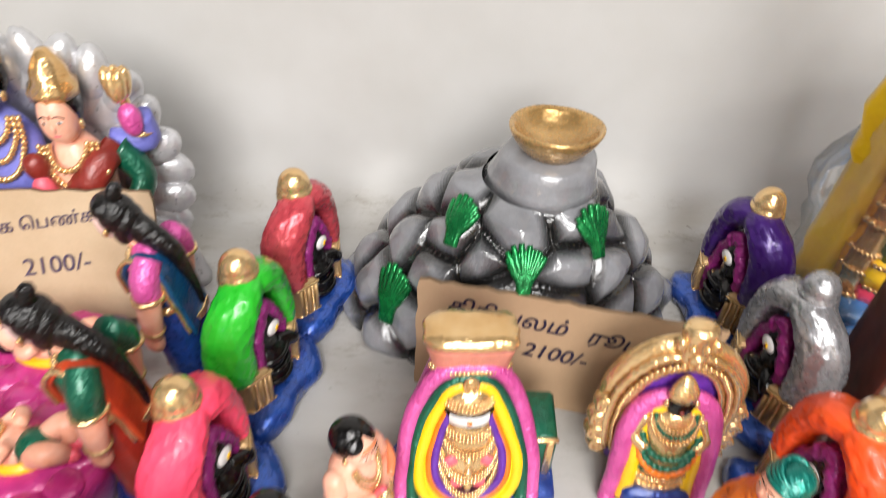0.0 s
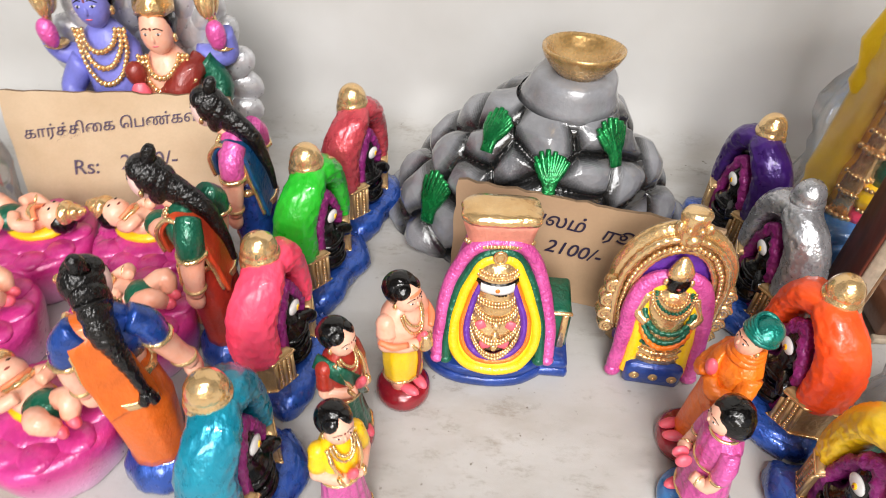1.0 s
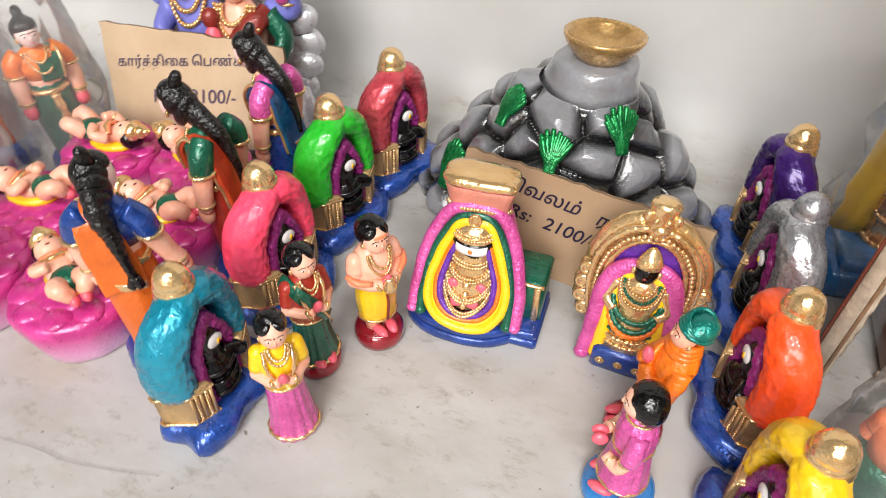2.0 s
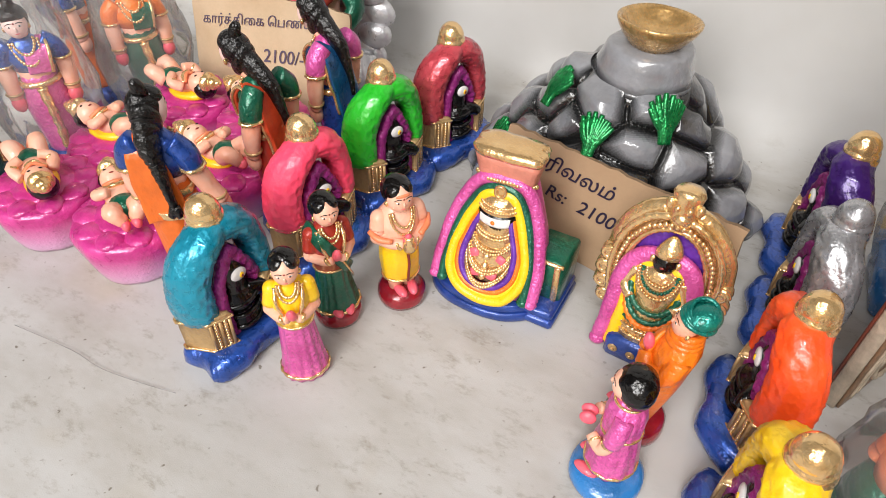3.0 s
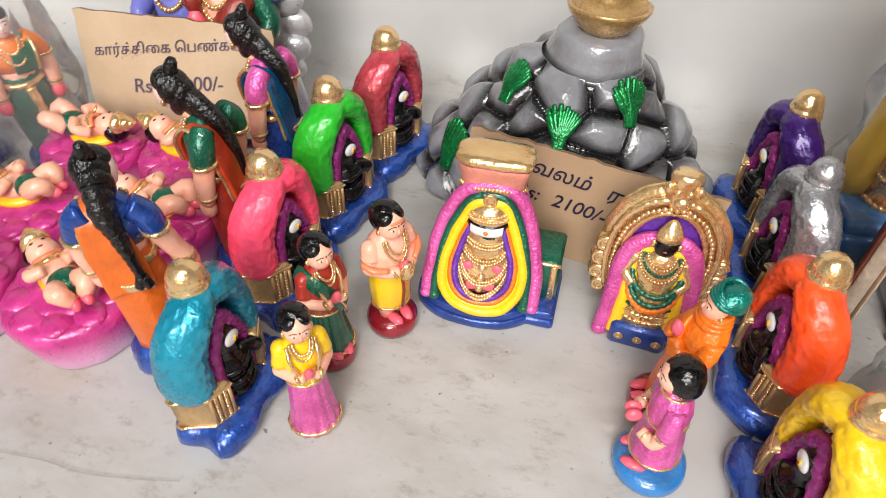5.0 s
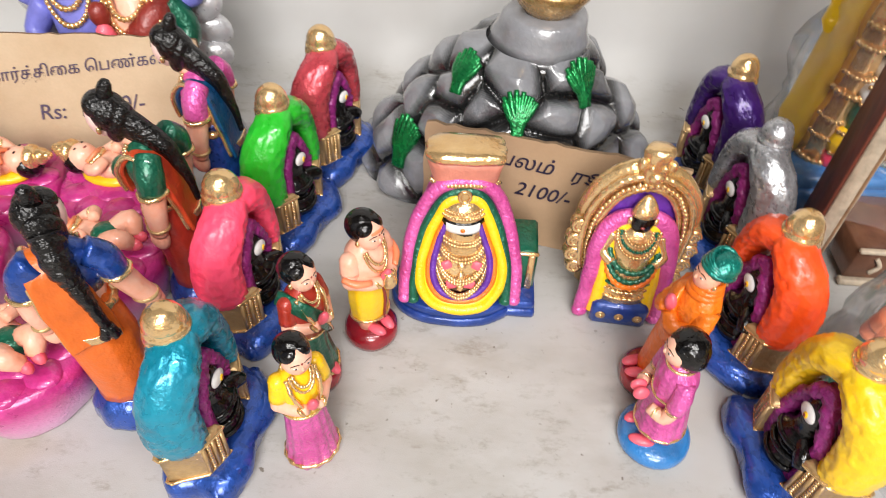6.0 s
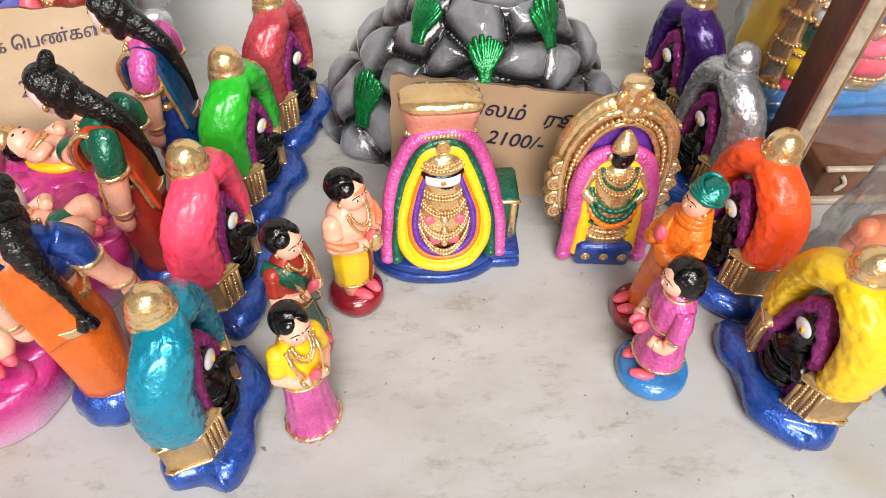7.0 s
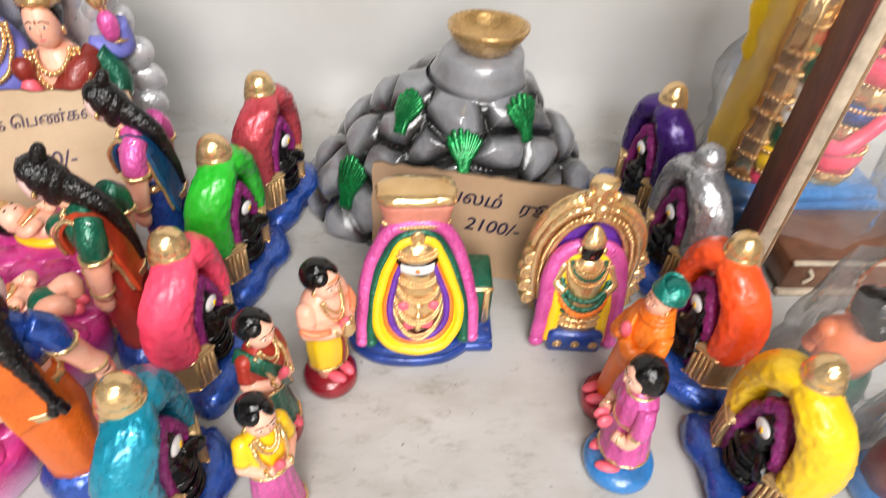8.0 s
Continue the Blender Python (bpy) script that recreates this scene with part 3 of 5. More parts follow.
def sign(name, width, height, m, lines, label, bow=0.0008, card=CARD):
    """A torn-edged sheet of corrugated board, standing on its lower edge; front to -y."""
    nx, nz, th = 26, 12, 0.0035
    rng = random.Random(len(lines[0][0]))
    c = Clay()
    top_edge = [rng.uniform(-0.0016, 0.0010) for _ in range(nx + 1)]
    side = [rng.uniform(-0.0008, 0.0008) for _ in range(nz + 1)]

    def front(i, j, back):
        x = (i / nx - 0.5) * width + (side[j] if i in (0, nx) else 0)
        z = j / nz * height + (top_edge[i] if j == nz else 0)
        y = bow * math.sin(math.pi * i / nx) + back * th
        return (x, y, z)

    f = [front(i, j, 0) for j in range(nz + 1) for i in range(nx + 1)]
    w = nx + 1
    quads = [(j * w + i, j * w + i + 1, (j + 1) * w + i + 1, (j + 1) * w + i) for j in range(nz) for i in range(nx)]
    c.add(f, quads, card)
    c.add([front(i, j, 1) for j in range(nz + 1) for i in range(nx + 1)], [q[::-1] for q in quads], card)
    for fixed, count, pick in ((nz, nx, lambda k, b: front(k, nz, b)), (0, nx, lambda k, b: front(k, 0, b)), (0, nz, lambda k, b: front(0, k, b)), (nx, nz, lambda k, b: front(nx, k, b))):
        vs = [pick(k, b) for k in range(count + 1) for b in (0, 1)]
        c.add(vs, [(2 * k, 2 * k + 1, 2 * k + 3, 2 * k + 2) for k in range(count)], CARDEDGE)
    board = solid(name, c, m, uneven=0, smooth=False)
    for text, size, x, z, lean in lines:
        writing(text, size, FADEDINK if card is PALECARD else INK, pose(x, -0.0005, z, 90, -lean, 0), board, 0.25, 0.00002 if card is PALECARD else 0.00012)
    return tagged(board, label, "sign")


sign("cardboard_sign", 0.205, 0.100, pose(0.084, 0.4135, 0.0, -6, 0, -11.5),
     [("கிரிவலம்", 0.0172, -0.082, 0.077, -3), ("ரூபாய்", 0.0160, 0.016, 0.071, -4), ("Rs:", 0.017, -0.058, 0.051, -4), ("2100/-", 0.0175, -0.026, 0.049, -2)],
     "brown cardboard price sign with Tamil handwriting leaning on the hill")
sign("cardboard_sign", 0.190, 0.108, pose(-0.298, 0.462, 0.026, -12, 0, 4),
     [("கார்த்தி" + "\u0bc8" + "க " + "\u0bc6" + "பண்கள்", 0.0132, -0.083, 0.066, 8), ("Rs:", 0.0195, -0.050, 0.034, 5), ("2100/-", 0.0195, -0.008, 0.040, 7)],
     "pale cardboard price sign with Tamil handwriting leaning on a statue", card=PALECARD)


# ---- arched lingam shrines ----
def shrine(name, drape, dome, m, label):
    top = new(name)
    top.matrix_basis = m
    c = Clay()
    c.loft([(0, -0.008, 0.0, 0.042, 0.028), (0, -0.008, 0.004, 0.044, 0.030), (0, -0.008, 0.011, 0.043, 0.029), (0, -0.009, 0.016, 0.040, 0.028), (0, -0.008, 0.0185, 0.033, 0.024)], BLUE, 60, 5, 0.05, 3.2)
    c.tube([(-0.041, -0.018, 0.008), (-0.022, -0.031, 0.009), (-0.004, -0.028, 0.010), (0.016, -0.034, 0.009), (0.041, -0.018, 0.008)], [0.0075, 0.009, 0.008, 0.009, 0.0075], BLUE, 10)
    for v in c.v:
        v *= np.array([1.08, 0.94, 1.0])
    solid("base", c, None, top, 0.0009, label="pearl blue rippled water base")
    for s in (-1, 1):
        # splayed pillar: plain outer side, beaded slanting front
        plan = np.array([(0.0410, 0.0080), (0.0395, 0.0000), (0.0350, -0.0130), (0.0335, -0.0150), (0.0205, -0.0215), (0.0190, -0.0205), (0.0180, -0.0060), (0.0180, 0.0080)])
        mid = plan.mean(0)
        c = Clay()
        c.grid(np.array([[(s * x, y, z) for x, y in mid + (plan - mid) * g] for z, g in ((0.012, 1.10), (0.0165, 1.10), (0.0180, 1.0), (0.0455, 1.0), (0.0465, 1.07), (0.0495, 1.09), (0.0510, 0.98))]), OLDGOLD)
        a, b = np.array((0.0332, -0.0155)), np.array((0.0208, -0.0218))
        for k in range(5):
            x, y = a + (b - a) * (k / 4)
            if k % 2:
                c.beads([(s * x, y, 0.020), (s * x, y, 0.0450)], 0.0018, GOLD)
            else:
                c.tube([(s * x, y, 0.019), (s * x, y, 0.0455)], 0.0014, OLDGOLD, 6, steps=2)
        for z in (0.0182, 0.0475):
            c.tube([(s * x, y, z) for x, y in mid + (plan - mid) * 1.06], 0.0013, GOLD, 6, closed=True, steps=2)
        solid("pillar", c, None, top, 0.0003, label="gold pillar with a plain side and beaded stripes")
    c = Clay()
    half = [(-0.0290, 0.046, 0.0098), (-0.0305, 0.051, 0.0118), (-0.0312, 0.062, 0.0122), (-0.0302, 0.076, 0.0120), (-0.0260, 0.091, 0.0118), (-0.0158, 0.1035, 0.0116), (0, 0.1090, 0.0116)]
    full = half + [(-x, z, r) for x, z, r in half[-2::-1]]
    c.tube([(x, 0.0, z) for x, z, r in full], [r for x, z, r in full], drape, 48, steps=14, crumple=0.0018)
    for v in c.v:   # deeper than wide, slanting forward towards the niche
        v[:, 1] = -0.0030 + v[:, 1] * 1.30 + 0.30 * (np.abs(v[:, 0]) - 0.0290) * np.clip(np.abs(v[:, 0]) / 0.02, 0, 1)
    solid("drape", c, None, top, 0.00025)
    c = Clay()
    inner = [(-0.0165, 0.020), (-0.0170, 0.045), (-0.0155, 0.062), (-0.0085, 0.079), (0, 0.091), (0.0085, 0.079), (0.0155, 0.062), (0.0170, 0.045), (0.0165, 0.020)]
    for k, y in ((1.0, -0.0135), (0.88, -0.006), (0.76, 0.001)):
        c.tube([(x * k, y, z * (0.9 + 0.1 * k)) for x, z in inner], 0.0046, MAGENTA, 12, steps=12, crumple=0.0034)
    c.box((0, 0.0105, 0.054), (0.036, 0.006, 0.076), MAGENTA, bevel=0.003)
    c.box((0, -0.008, 0.019), (0.034, 0.020, 0.006), MAGENTA, bevel=0.002)
    solid("niche", c, None, top, 0.0006, label="magenta pebbled niche lining")
    c = Clay()
    y = -0.0085
    prof = [(0.0155, 0.018), (0.0168, 0.022), (0.0160, 0.027), (0.0120, 0.030), (0.0108, 0.034), (0.0118, 0.037), (0.0155, 0.040), (0.0172, 0.044), (0.0163, 0.049), (0.0128, 0.052),
            (0.0110, 0.054), (0.0112, 0.060), (0.0116, 0.068), (0.0108, 0.076), (0.0085, 0.081), (0.0050, 0.084), (0.0015, 0.085)]
    c.loft([(0, y, z, r * 0.92, r * 0.92) for r, z in prof], BLACK, 28)
    c.tube([(0.008, y - 0.006, 0.046), (0.015, y - 0.011, 0.045), (0.019, y - 0.014, 0.041)], [0.009, 0.007, 0.005], BLACK, 10, flat=0.8)
    for z in (0.0245, 0.046, 0.0355):
        c.tube([(0.0153 * math.cos(a), y + 0.0153 * math.sin(a), z) for a in np.linspace(0, 2 * math.pi, 12, endpoint=False)], 0.0022, BLACK, 6, closed=True, steps=2)
    lingam = solid("lingam", c, None, top, 0.0004, label="gloss black lingam on its pedestal")
    c = Clay()
    c.ball((0.0, y - 0.0106, 0.0715), (0.0068, 0.0024, 0.0055), WHITE, (0, 14, 0))
    c.ball((0.0008, y - 0.0128, 0.0712), (0.0020, 0.0010, 0.0026), YELLOW, seg=10, rows=6)
    c.ball((0.0008, y - 0.0137, 0.0712), (0.0010, 0.0005, 0.0014), RUST, seg=8, rows=5)
    solid("mark", c, None, lingam, 0.0003, label="white and yellow painted mark")
    c = Clay()
    c.loft([(0, 0, 0.110, 0.0138, 0.0142), (0, 0, 0.1150, 0.0136, 0.0140), (0, 0, 0.1172, 0.0122, 0.0126), (0, 0, 0.1182, 0.0128, 0.0132), (0, 0, 0.1205, 0.0124, 0.0128), (0, 0, 0.1216, 0.0112, 0.0116), (0, 0, 0.1232, 0.0116, 0.0120), (0, 0, 0.1265, 0.0110, 0.0114),
            (0, 0, 0.1310, 0.0088, 0.0092), (0, 0, 0.1342, 0.0055, 0.0058), (0, 0, 0.1355, 0.0020, 0.0022)], dome, 28)
    for v in c.v:
        v[:, :2] = v[:, :2] * 1.0 + np.array([0.0, -0.002])
    solid("dome", c, None, top, 0.0002)
    return tagged(top, label, "shrine", "lingam shrines")


for drape, dome, x, y, yaw, word in (
        (TEAL, GOLD, -0.1365, 0.2170, 89, "teal blue"), (PINK, GOLD, -0.1385, 0.3255, 81, "fluorescent pink"), (GREEN, GOLD, -0.1305, 0.4260, 75, "bright green"), (MAROON, GOLD, -0.1110, 0.5170, 72, "maroon red"),
        (YELLOW, GOLD, 0.2450, 0.2260, -79, "bright yellow"), (ORANGE, GOLD, 0.2360, 0.3250, -79, "fluorescent orange"), (SILVER, SILVER, 0.2460, 0.4230, -80, "silver"), (PURPLE, GOLD, 0.2450, 0.5130, -77, "dark purple")):
    shrine("lingam_shrine", drape, dome, at(x, y, 0, yaw), f"small clay lingam shrine with {word} draped arch and {'silver' if dome is SILVER else 'gold'} dome")


# ---- the two idols before the sign ----
def idol_front(z):
    """How far the garlanded body stands forward at height z."""
    return float(np.interp(z, [0.012, 0.03, 0.05, 0.08, 0.10, 0.12], [-0.0355, -0.0300, -0.0205, -0.0070, -0.0025, 0.0005]))


def rope(c, pts, r, material, lift=0.0, closed=False):
    c.tube([(x, idol_front(z) - lift, z) for x, z in pts], r, material, 9, steps=22, closed=closed, ridges=2.09, ridge=0.022)


def lingam_idol(m):
    c = Clay()
    # stepped blue base with a round front and a square end
    for z0, z1, g in ((0.0, 0.0085, 1.0), (0.0085, 0.0165, 0.955)):
        c.loft([(-0.002, -0.006, z0, 0.0490 * g, 0.0345 * g), (-0.002, -0.006, z0 + 0.0015, 0.0505 * g, 0.0360 * g), (-0.002, -0.006, z1 - 0.001, 0.0500 * g, 0.0355 * g), (-0.002, -0.006, z1, 0.0485 * g, 0.0340 * g)], DKBLUE, 48, power=2.2)
        c.box((0.0355, -0.002, (z0 + z1) / 2), (0.051 * g, 0.056 * g, z1 - z0), DKBLUE, (0, 0, -4), 0.0022)
    # green block with a gold strip
    c.box((0.0440, 0.006, 0.0345), (0.0290, 0.038, 0.042), DKGREEN, (0, 0, -4), 0.0025)
    c.box((0.0525, -0.0138, 0.0350), (0.0052, 0.0026, 0.037), GOLD, (0, 0, -4), 0.0008)
    c.box((0.0440, -0.0135, 0.0548), (0.0270, 0.0030, 0.0026), GOLD, (0, 0, -4), 0.0008)
    # robed body, narrow above
    rows = []
    for z, w, back in ((0.014, 0.0425, 0.022), (0.030, 0.0420, 0.022), (0.050, 0.0395, 0.021), (0.070, 0.0350, 0.020), (0.090, 0.0285, 0.019), (0.106, 0.0235, 0.018), (0.113, 0.0220, 0.017)):
        f = idol_front(z) + 0.0035
        rows.append((0, (f + back) / 2, z, w, (back - f) / 2))
    c.loft(rows, ROSE, 44, power=2.6)

    def mirrored(pts):
        return pts + [(-x, z) for x, z in pts[-2::-1]]

    rope(c, mirrored([(-0.0405, 0.027), (-0.0398, 0.045), (-0.0360, 0.068), (-0.0285, 0.090), (-0.0195, 0.1045), (-0.0095, 0.1100), (0, 0.1110)]), 0.0052, ROSE, 0.0)
    rope(c, mirrored([(-0.0345, 0.026), (-0.0338, 0.045), (-0.0295, 0.068), (-0.0215, 0.088), (-0.0120, 0.1010), (0, 0.1050)]), 0.0038, DKGREEN, 0.0018)
    for s in (-1, 1):
        for x, z, paint in ((0.0405, 0.0245, ROSE), (0.0345, 0.0240, DKGREEN)):
            c.ball((s * x, idol_front(z) - 0.0012, z), (0.0052, 0.0050, 0.0042), paint, seg=12, rows=7)
    ring = [(-0.0175, 0.0205), (-0.0275, 0.033), (-0.0300, 0.048), (-0.0250, 0.068), (-0.0170, 0.087), (-0.0090, 0.0990)]
    rope(c, [(0.0, 0.0165)] + ring + [(-x, z) for x, z in ring[::-1]], 0.0044, YELLOW, 0.0028, True)
    rope(c, [(0.0, 0.0215)] + [(x * 0.86, 0.050 + (z - 0.050) * 0.86) for x, z in ring] + [(-x * 0.86, 0.050 + (z - 0.050) * 0.86) for x, z in ring[::-1]], 0.0026, YELLOW, 0.0030, True)
    rope(c, mirrored([(-0.0125, 0.084), (-0.0190, 0.069), (-0.0236, 0.054), (-0.0228, 0.040), (-0.0140, 0.0290), (0, 0.0258)]), 0.0025, ROBE, 0.0048)
    rope(c, mirrored([(-0.0115, 0.083), (-0.0160, 0.071), (-0.0204, 0.056), (-0.0196, 0.042), (-0.0120, 0.0325), (0, 0.0298)]), 0.0027, VIOLET, 0.0056)
    # jewelled lingam: broad belly, banded head, crown with a ring
    start = len(c.v)
    c.loft([(0, 0, 0.0310, 0.0060, 0.0040), (0, 0, 0.0335, 0.0120, 0.0070), (0, 0, 0.0400, 0.0175, 0.0090), (0, 0, 0.0480, 0.0190, 0.0100), (0, 0, 0.0560, 0.0180, 0.0105), (0, 0, 0.0640, 0.0158, 0.0110), (0, 0, 0.0700, 0.0146, 0.0115), (0, 0, 0.0900, 0.0144, 0.0120),
            (0, 0, 0.0945, 0.0128, 0.0110), (0, 0, 0.0985, 0.0090, 0.0080), (0, 0, 0.1005, 0.0040, 0.0040)], GOLD, 40)
    for w, z, drop in ((0.0148, 0.0735, 0.004), (0.0160, 0.0690, 0.0110), (0.0176, 0.0640, 0.0215), (0.0182, 0.0600, 0.0280)):
        for off in (0.0, 0.0026):
            c.beads([(w * math.cos(a), -0.0118 * math.sin(a) - 0.0006, z + off - drop * math.sin(a)) for a in np.linspace(0.08, math.pi - 0.08, 22)], 0.00135, GOLD, 1.45)
    for x, z, w, lean in ((-0.0098, 0.0545, 0.0034, -24), (0.0098, 0.0545, 0.0034, 24), (-0.0060, 0.0405, 0.0036, -14), (0.0060, 0.0405, 0.0036, 14)):
        c.box((x, -0.0093, z), (w * 1.9, 0.0024, w * 1.7), PALM, (0, lean, 0), 0.0009)
    c.ball((0, -0.0118, 0.0560), (0.0032, 0.0024, 0.0032), GOLD, seg=12, rows=7)
    for z in (0.0475, 0.0395):
        c.ball((0, -0.0108, z), (0.0026, 0.0020, 0.0032), GOLD, seg=10, rows=6)
    c.tube([(0.0148 * math.cos(a), -0.0123 * math.sin(a), 0.0822) for a in np.linspace(0.30, math.pi - 0.30, 11)], 0.0056, BLACK, 10, flat=0.16)
    c.tube([(0.0154 * math.cos(a), -0.0130 * math.sin(a), 0.0824) for a in np.linspace(0.80, math.pi - 0.80, 9)], 0.0037, WHITE, 10, flat=0.16)
    c.ball((0, -0.0134, 0.0822), (0.0017, 0.0009, 0.0019), ROBE, seg=10, rows=6)
    for z, w in ((0.0905, 0.0146), (0.0940, 0.0136)):
        c.beads([(w * math.cos(a), -w * 0.84 * math.sin(a), z) for a in np.linspace(0.0, math.pi, 20)], 0.0014, GOLD, 1.5)
    for s in (-1, 1):
        c.beads([(s * 0.0150, -0.002, 0.093), (s * 0.0160, -0.003, 0.083), (s * 0.0154, -0.004, 0.073)], 0.0020, GOLD, 1.5)
    c.tube([(0.0036 * math.cos(a), -0.0060, 0.1040 + 0.0046 * math.sin(a)) for a in np.linspace(0, 2 * math.pi, 12, endpoint=False)], 0.0013, GOLD, 6, closed=True, steps=2)
    c.ball((0, -0.0055, 0.1040), (0.0034, 0.0014, 0.0044), GOLD, seg=12, rows=7)
    for v in c.v[start:]:   # the figure leans back against the robe
        v[:, 0] *= 1.10
        v[:, 1] += np.interp(v[:, 2], [0.030, 0.050, 0.080, 0.104], [-0.0275, -0.0195, -0.0062, -0.0030])
    # flared salmon capital with a gold rim and frill
    c.loft([(0, 0.007, 0.104, 0.0215, 0.0105), (0, 0.008, 0.112, 0.0228, 0.0115), (0, 0.009, 0.122, 0.0250, 0.0132), (0, 0.009, 0.130, 0.0268, 0.0145)], BRICK, 60, 9, 0.020, 4.0)
    c.loft([(0, 0.009, 0.1285, 0.0270, 0.0147), (0, 0.009, 0.1315, 0.0276, 0.0152), (0, 0.009, 0.1345, 0.0258, 0.0138), (0, 0.009, 0.1360, 0.0180, 0.0085)], GOLD, 60, 9, 0.020, 4.0)
    c.beads([(x, -0.0052 + 0.010 * (x / 0.024) ** 4, 0.1075 + 0.0035 * math.cos(x * 60)) for x in np.linspace(-0.0235, 0.0235, 22)], 0.0021, GOLD, 1.2)
    return tagged(solid("lingam_idol", c, m, None, 0.0003), "gold lingam idol wrapped in pink, green and yellow garlands", "idol")


lingam_idol(at(0.0195, 0.3610, 0, 3))


def goddess_idol(m):
    c = Clay()
    c.box((0.0, -0.014, 0.0105), (0.042, 0.034, 0.021), DKBLUE, bevel=0.003)
    for x in (-0.014, 0.0, 0.014):
        c.ball((x, -0.0312, 0.011), (0.0038, 0.0015, 0.0038), OLDGOLD, seg=10, rows=6)
        c.ball((x, -0.0328, 0.011), (0.0017, 0.001, 0.0017), GOLD, seg=8, rows=5)
    # gold arch behind, beaded inside, with scrolls down both sides
    arch = [(-0.0300, 0.034), (-0.0330, 0.052), (-0.0335, 0.074), (-0.0300, 0.093), (-0.0200, 0.109), (-0.0070, 0.1160), (0.0070, 0.1160), (0.0200, 0.109), (0.0300, 0.093), (0.0335, 0.074), (0.0330, 0.052), (0.0300, 0.034)]
    c.tube([(x, 0.014, z) for x, z in arch], 0.0078, GOLD, 16, flat=1.5, steps=8)
    c.tube([(x * 1.10, 0.004, z * 1.025) for x, z in arch], 0.0030, GOLD, 8, steps=8, ridges=2.1, ridge=0.14)
    c.tube([(x * 0.84, 0.004, 0.02 + (z - 0.02) * 0.93) for x, z in arch], 0.0024, GOLD, 8, steps=8, ridges=2.2, ridge=0.12)
    c.beads([(x * 0.97, 0.0008, 0.02 + (z - 0.02) * 0.985) for x, z in arch], 0.0023, GOLD, 1.7)
    for s in (-1, 1):
        for x, z, r in ((0.0370, 0.030, 0.0075), (0.0400, 0.043, 0.0080), (0.0410, 0.057, 0.0080), (0.0400, 0.071, 0.0072)):
            c.tube([(s * x + r * 0.75 * math.cos(t) * (1 - t / 16), 0.004, z + r * 0.75 * math.sin(t) * (1 - t / 16)) for t in np.linspace(0, 9, 12)], 0.0022, GOLD, 7, steps=3)
            c.ball((s * x, 0.011, z), (r, 0.009, r), GOLD)
    # lion-faced crest
    c.loft([(0, 0.009, 0.112, 0.0085, 0.0090), (0, 0.009, 0.120, 0.0102, 0.0105), (0, 0.008, 0.128, 0.0094, 0.0100), (0, 0.008, 0.134, 0.0092, 0.0096), (0, 0.008, 0.1385, 0.0102, 0.0104), (0, 0.008, 0.1415, 0.0088, 0.0090), (0, 0.007, 0.1425, 0.0040, 0.0040)], GOLD, 28, 6, 0.025)
    c.ball((0, -0.001, 0.1225), (0.0052, 0.0040, 0.0038), GOLD)
    for s in (-1, 1):
        c.ball((s * 0.0040, -0.0010, 0.1300), 0.0024, GOLD, seg=10, rows=6)
        c.ball((s * 0.0095, 0.004, 0.1300), (0.0036, 0.0046, 0.0046), GOLD, seg=8, rows=6)
    c.box((0, 0.014, 0.060), (0.056, 0.012, 0.106), VIOLET, bevel=0.004)
    c.box((0, 0.021, 0.056), (0.064, 0.010, 0.108), OLDGOLD, bevel=0.004)
    start = len(c.v)
    gar = [(-0.0285, 0.004, -0.020), (-0.0280, 0.026, -0.018), (-0.0265, 0.052, -0.015), (-0.0240, 0.071, -0.013), (-0.0160, 0.0845, -0.011), (0.0, 0.0885, -0.010), (0.0160, 0.0845, -0.011), (0.0240, 0.071, -0.013), (0.0265, 0.052, -0.015), (0.0280, 0.026, -0.018), (0.0285, 0.004, -0.020)]
    c.tube([(x, y, z) for x, z, y in gar], [0.0056, 0.0056, 0.0064, 0.0066, 0.0062, 0.0056, 0.0062, 0.0066, 0.0064, 0.0056, 0.0056], ROSE, 12, steps=22, ridges=2.09, ridge=0.03)
    c.tube([(x * 0.66, y - 0.001, z * 0.90 + 0.004) for x, z, y in gar], [0.0052] * 11, YELLOW, 10, steps=22, ridges=2.09, ridge=0.025)
    for x in (-0.0285, 0.0285):
        c.ball((x, -0.021, 0.0055), (0.0066, 0.0062, 0.0055), ROSE, seg=12, rows=7)
    # standing figure in gold
    figure = len(c.v)
    c.loft([(0, -0.016, 0.020, 0.0160, 0.0115), (0, -0.016, 0.026, 0.0155, 0.011), (0, -0.016, 0.036, 0.0135, 0.010), (0, -0.016, 0.050, 0.0130, 0.0095), (0, -0.016, 0.056, 0.0110, 0.009), (0, -0.016, 0.066, 0.0140, 0.010),
            (0, -0.015, 0.076, 0.0150, 0.0095), (0, -0.015, 0.080, 0.009, 0.008), (0, -0.015, 0.083, 0.0055, 0.0055)], GOLD, 28, 10, 0.03)
    for z, w in ((0.046, 0.0145), (0.054, 0.0150)):
        c.tube([(w * math.cos(a), -0.017 - 0.0105 * math.sin(a), z + 0.012 - 0.016 * math.sin(a)) for a in np.linspace(0, math.pi, 9)], 0.0020, DKGREEN, 7, ridges=2.0, ridge=0.2)
    c.tube([(0.0150 * math.cos(a), -0.018 - 0.0105 * math.sin(a), 0.054 - 0.016 * math.sin(a)) for a in np.linspace(0, math.pi, 9)], 0.0022, ROBE, 7, ridges=2.0, ridge=0.2)
